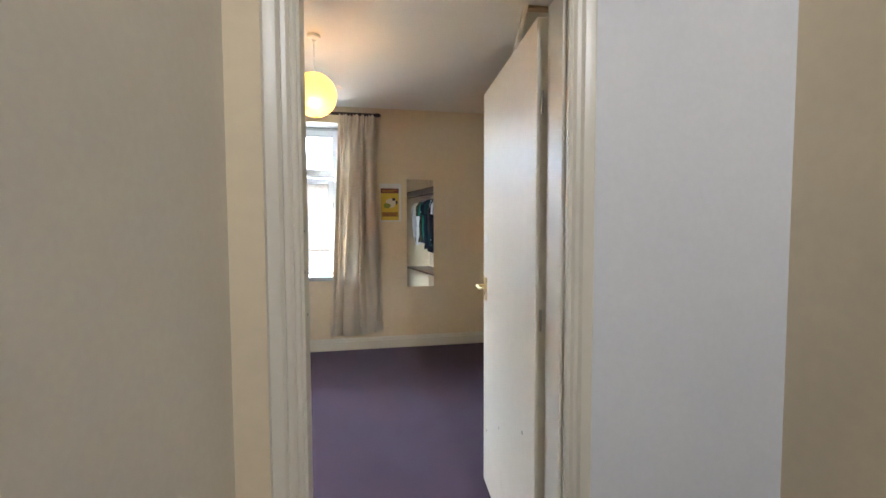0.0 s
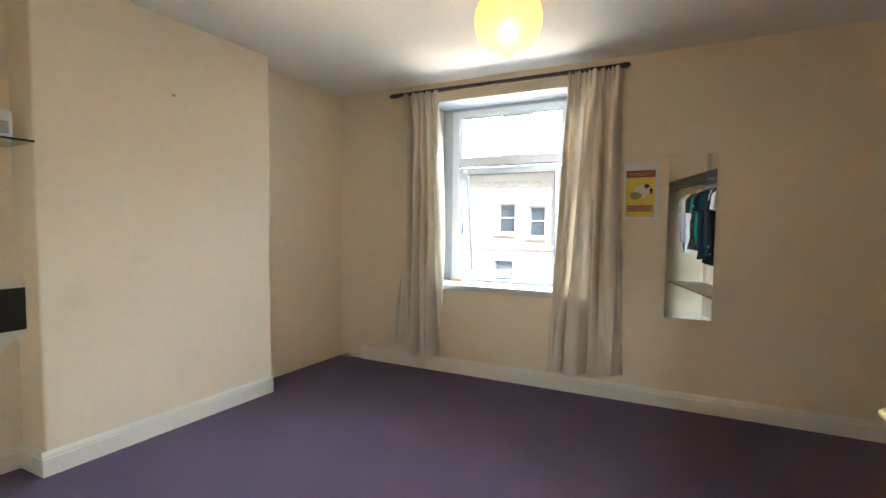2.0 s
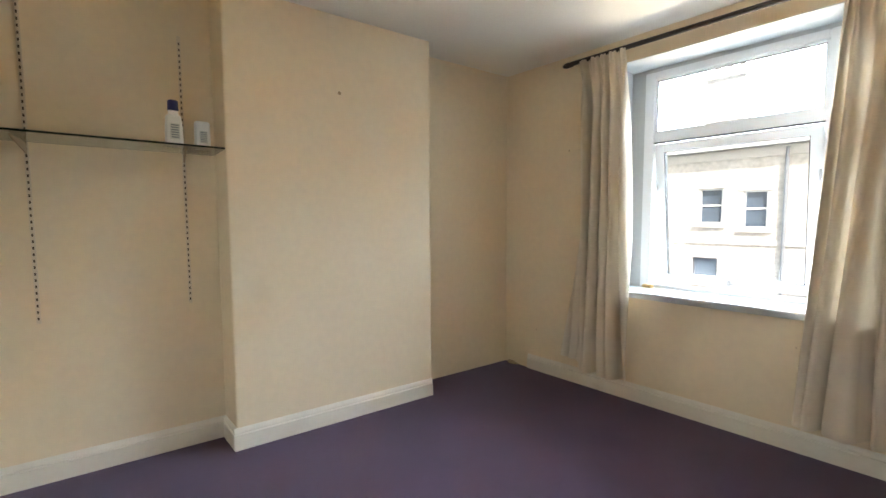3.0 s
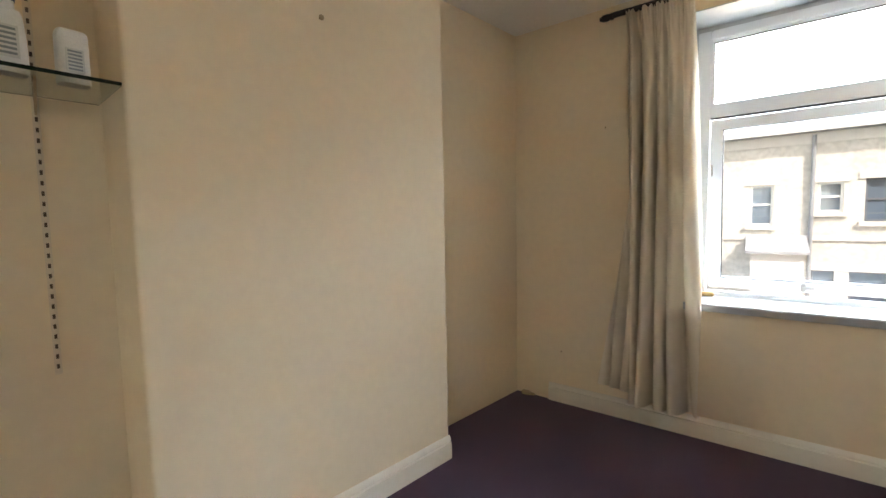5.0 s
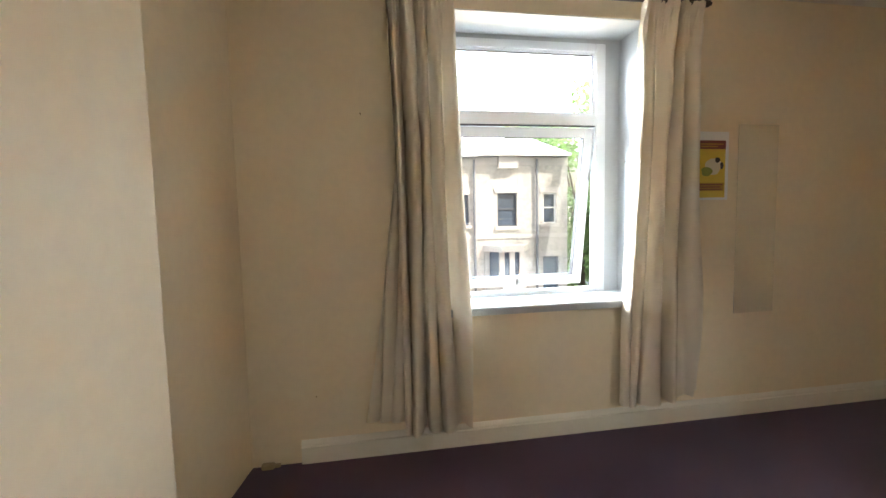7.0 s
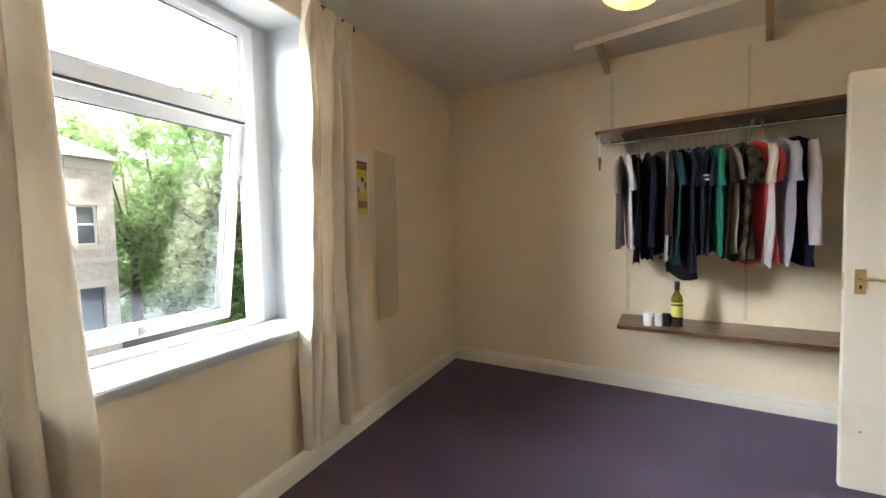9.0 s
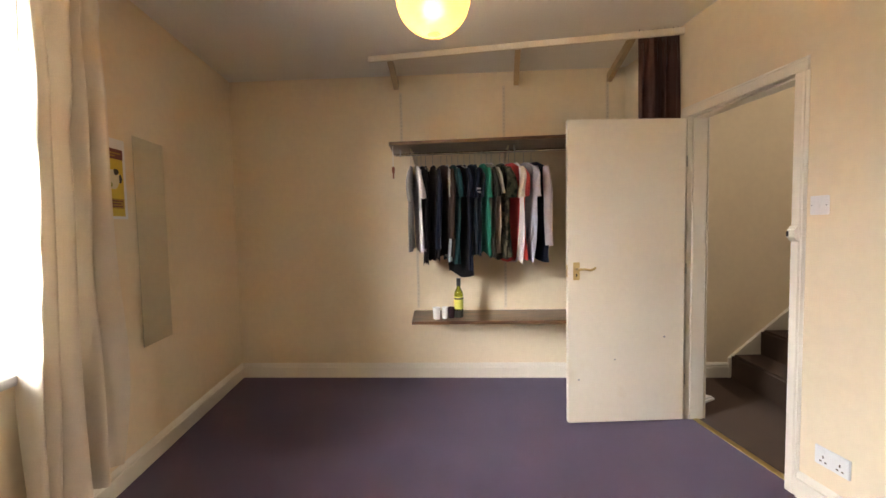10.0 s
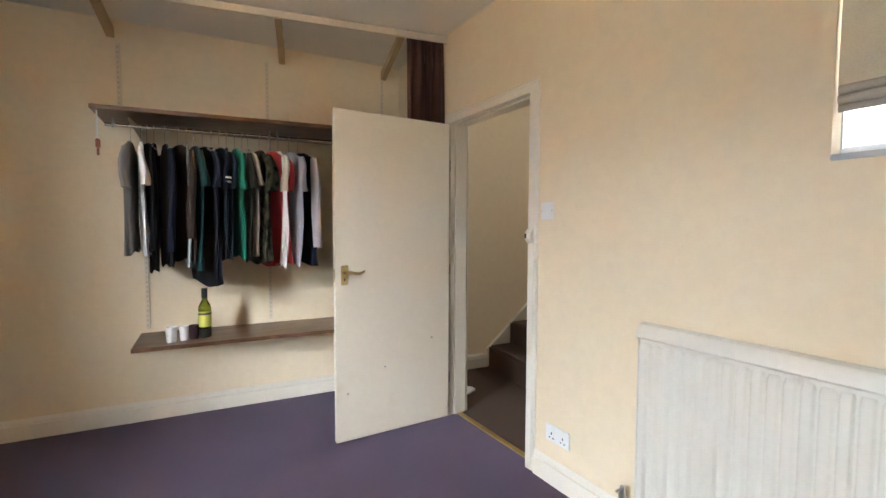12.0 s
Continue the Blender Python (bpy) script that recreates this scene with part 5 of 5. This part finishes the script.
PALE = "pale sandstone terraced house with slate roof and white windows"
terraced_house(-18.0, -8.2, 3.75, [(-15.4, -14.6, 0.95, 2.3, False), (-11.2, -10.4, 0.95, 2.3, False)], [(-12.6, -11.4, -2.2, -0.5)], PALE, (-8.4,), -13)
terraced_house(-8.2, -2.6, 3.75, [(-5.25, -4.5, 1.15, 2.42, False), (-7.6, -6.9, 1.0, 2.3, False), (-3.9, -3.2, 1.0, 2.3, False)], [(-5.4, -4.6, -1.0, -0.1)], PALE, (-2.75,), -5.4)
h2 = terraced_house(-2.6, 2.10, 3.75, [(-1.53, -0.93, 0.9, 2.2, False), (0.15, 0.72, 1.3, 2.2, False), (1.18, 1.78, 1.0, 2.26, True)], [(0.92, 1.76, -1.9, -0.5), (0.05, 0.60, -0.95, -0.5)], PALE, (0.0, 2.0))
h3 = terraced_house(2.10, 6.10, 3.80, [(3.0, 3.84, 0.92, 2.3, True), (5.0, 5.6, 1.0, 2.3, False)], [(5.0, 5.7, -2.2, -0.4)], PALE, (4.7,))
bm = bmesh.new()
rows = [[(x, FY - 0.02, 0.58), (x, FY - 1.25, 0.14), (x, FY - 1.25, 0.06), (x, FY - 0.02, 0.06)] for x in (-1.60, -0.08)]
vs = add_grid(bm, rows, True)
bm.faces.new(vs[0])
bm.faces.new(vs[1][::-1])
porch = part("porch_roof", bm, SLATE, h2, "slate lean-to porch roof")
bm = bmesh.new()
add_box(bm, -1.45, -0.20, FY - 1.10, FY, GZ0, 0.06)
part("porch", bm, TRIMST, h2, "white rendered porch")
bm = bmesh.new()
add_prism(bm, [(2.45, FY), (2.95, FY - 0.8), (3.75, FY - 0.8), (4.25, FY)], GZ0, -1.25)
add_prism(bm, [(2.35, FY), (2.90, FY - 0.9), (3.80, FY - 0.9), (4.35, FY)], -0.10, 0.16)
for x, y in ((2.50, FY - 0.06), (2.93, FY - 0.74), (3.35, FY - 0.76), (3.77, FY - 0.74), (4.20, FY - 0.06)):
    add_box(bm, x - 0.10, x + 0.10, y - 0.06, y + 0.06, -1.25, -0.10)
bay = part("bay_window", bm, TRIMST, h3, "white stone canted bay window")
bm = bmesh.new()
add_prism(bm, [(2.55, FY), (3.0, FY - 0.68), (3.7, FY - 0.68), (4.15, FY)], -1.25, -0.10)
part("pane", bm, GLASSD, bay)
bm = bmesh.new()
add_box(bm, 3.0, 3.8, FY - 0.25, FY + 1.6, 3.30, 4.0)
part("dormer", bm, TRIMST, h3, "pale dormer over the eaves")


def parked_car(x, y, paint, label):
    c = thing("parked_car", (x, y, GZ0), label, "car", "cars parked across the street")
    prof = [(-2.0, 0.28), (-2.02, 0.62), (-1.9, 0.80), (-1.1, 0.92), (-0.55, 1.38), (0.75, 1.42), (1.45, 1.00), (1.95, 0.92), (2.05, 0.60), (2.02, 0.28)]
    bm = bmesh.new()
    rows = [[(x + a, y + s * (0.82 if z < 0.95 else 0.66), GZ0 + z) for a, z in prof] for s in (-1, 1)]
    vs = add_grid(bm, rows, True)
    bm.faces.new(vs[0])
    bm.faces.new(vs[1][::-1])
    bmesh.ops.bevel(bm, geom=bm.edges[:], offset=0.05, segments=2, affect="EDGES")
    part("body", bm, paint, c, smooth=40)
    bm = bmesh.new()
    for s in (-1, 1):
        rows = [[(x + a, y + s * w, GZ0 + z) for a, z, w in ((-0.95, 0.98, 0.825), (-0.50, 1.32, 0.70), (0.68, 1.35, 0.70), (1.20, 1.02, 0.825))] for w2 in (0,)]
        bm.faces.new([bm.verts.new(p) for p in rows[0]])
    part("side_window", bm, GLASSD, c)
    for dx in (-1.25, 1.3):
        for s in (-1, 1):
            bm = bmesh.new()
            add_rod(bm, (x + dx, y + s * 0.66, GZ0 + 0.31), (x + dx, y + s * 0.84, GZ0 + 0.31), 0.31, None, 20)
            wheel = part("wheel", bm, GASKET, c, smooth=40)
            bm = bmesh.new()
            add_rod(bm, (x + dx, y + s * 0.80, GZ0 + 0.31), (x + dx, y + s * 0.85, GZ0 + 0.31), 0.19, None, 16)
            part("rim", bm, STEEL, wheel, smooth=40)


WCAR, RCAR = mat("white_car_paint", (0.75, 0.75, 0.75), 0.2, var=0.02, bump=0.0, fine_var=0.0), mat("red_car_paint", (0.35, 0.02, 0.03), 0.2, var=0.02, bump=0.0, fine_var=0.0)
parked_car(-4.4, 13.4, WCAR, "white hatchback parked at the far kerb")
parked_car(1.2, 13.4, RCAR, "red hatchback parked at the far kerb")
parked_car(6.4, 13.4, WCAR, "white hatchback parked at the far kerb")


def tree(x, y, height, radius, seed):
    rng = random.Random(seed)
    t = thing("tree", (x, y, GZ0), "full leafy green street tree with an uneven crown", "tree", "trees at the end of the terrace")
    base = Vector((x, y, GZ0))
    bm = bmesh.new()
    fork = base + Vector((rng.uniform(-0.2, 0.2), rng.uniform(-0.2, 0.2), height * 0.36))
    add_rod(bm, base, fork, 0.24, 0.15, 12)
    tips = []
    for i in range(9):
        a = 2 * math.pi * i / 9 + rng.uniform(-0.3, 0.3)
        e = fork + Vector((math.cos(a) * radius * rng.uniform(0.35, 0.8), math.sin(a) * radius * rng.uniform(0.35, 0.8), height * rng.uniform(0.12, 0.5)))
        add_rod(bm, fork, e, 0.09, 0.03, 8)
        tips.append(e)
    part("trunk", bm, BARK, t, smooth=50)
    pts, faces = [], []
    clumps = [base + Vector((rng.gauss(0, 0.46) * radius, rng.gauss(0, 0.46) * radius, height * rng.uniform(0.07, 0.93))) for _ in range(80)] + tips
    for c in clumps:
        rc = rng.uniform(0.45, 0.95)
        for _ in range(130):
            d = Vector((rng.gauss(0, 1), rng.gauss(0, 1), rng.gauss(0, 1))).normalized() * rc * rng.uniform(0.35, 1.0)
            p = c + d
            u = Vector((rng.gauss(0, 1), rng.gauss(0, 1), rng.gauss(0, 0.6))).normalized()
            v = u.cross(Vector((rng.gauss(0, 1), rng.gauss(0, 1), rng.gauss(0, 1)))).normalized()
            s = rng.uniform(0.09, 0.19)
            k = len(pts)
            pts += [p - u * s, p - v * s * 0.5, p + u * s, p + v * s * 0.5]
            faces.append((k, k + 1, k + 2, k + 3))
    me = bpy.data.meshes.new("crown")
    me.from_pydata([tuple(q - base) for q in pts], [], faces)
    me.materials.append(LEAF)
    ob = new("crown", me)
    ob.parent = t


for i, (x, y, hh, r) in enumerate(((9.9, 17.0, 11.2, 2.9), (12.6, 17.5, 10.2, 3.4), (11.6, 12.4, 7.8, 2.4), (16.5, 19.0, 10.5, 3.6), (9.4, 23.0, 10.6, 3.4), (14.8, 13.0, 8.6, 2.8), (10.2, 14.6, 10.0, 2.0), (19.0, 15.0, 10.0, 3.4), (12.0, 25.0, 12.0, 4.0))):
    tree(x, y, hh, r, i + 3)
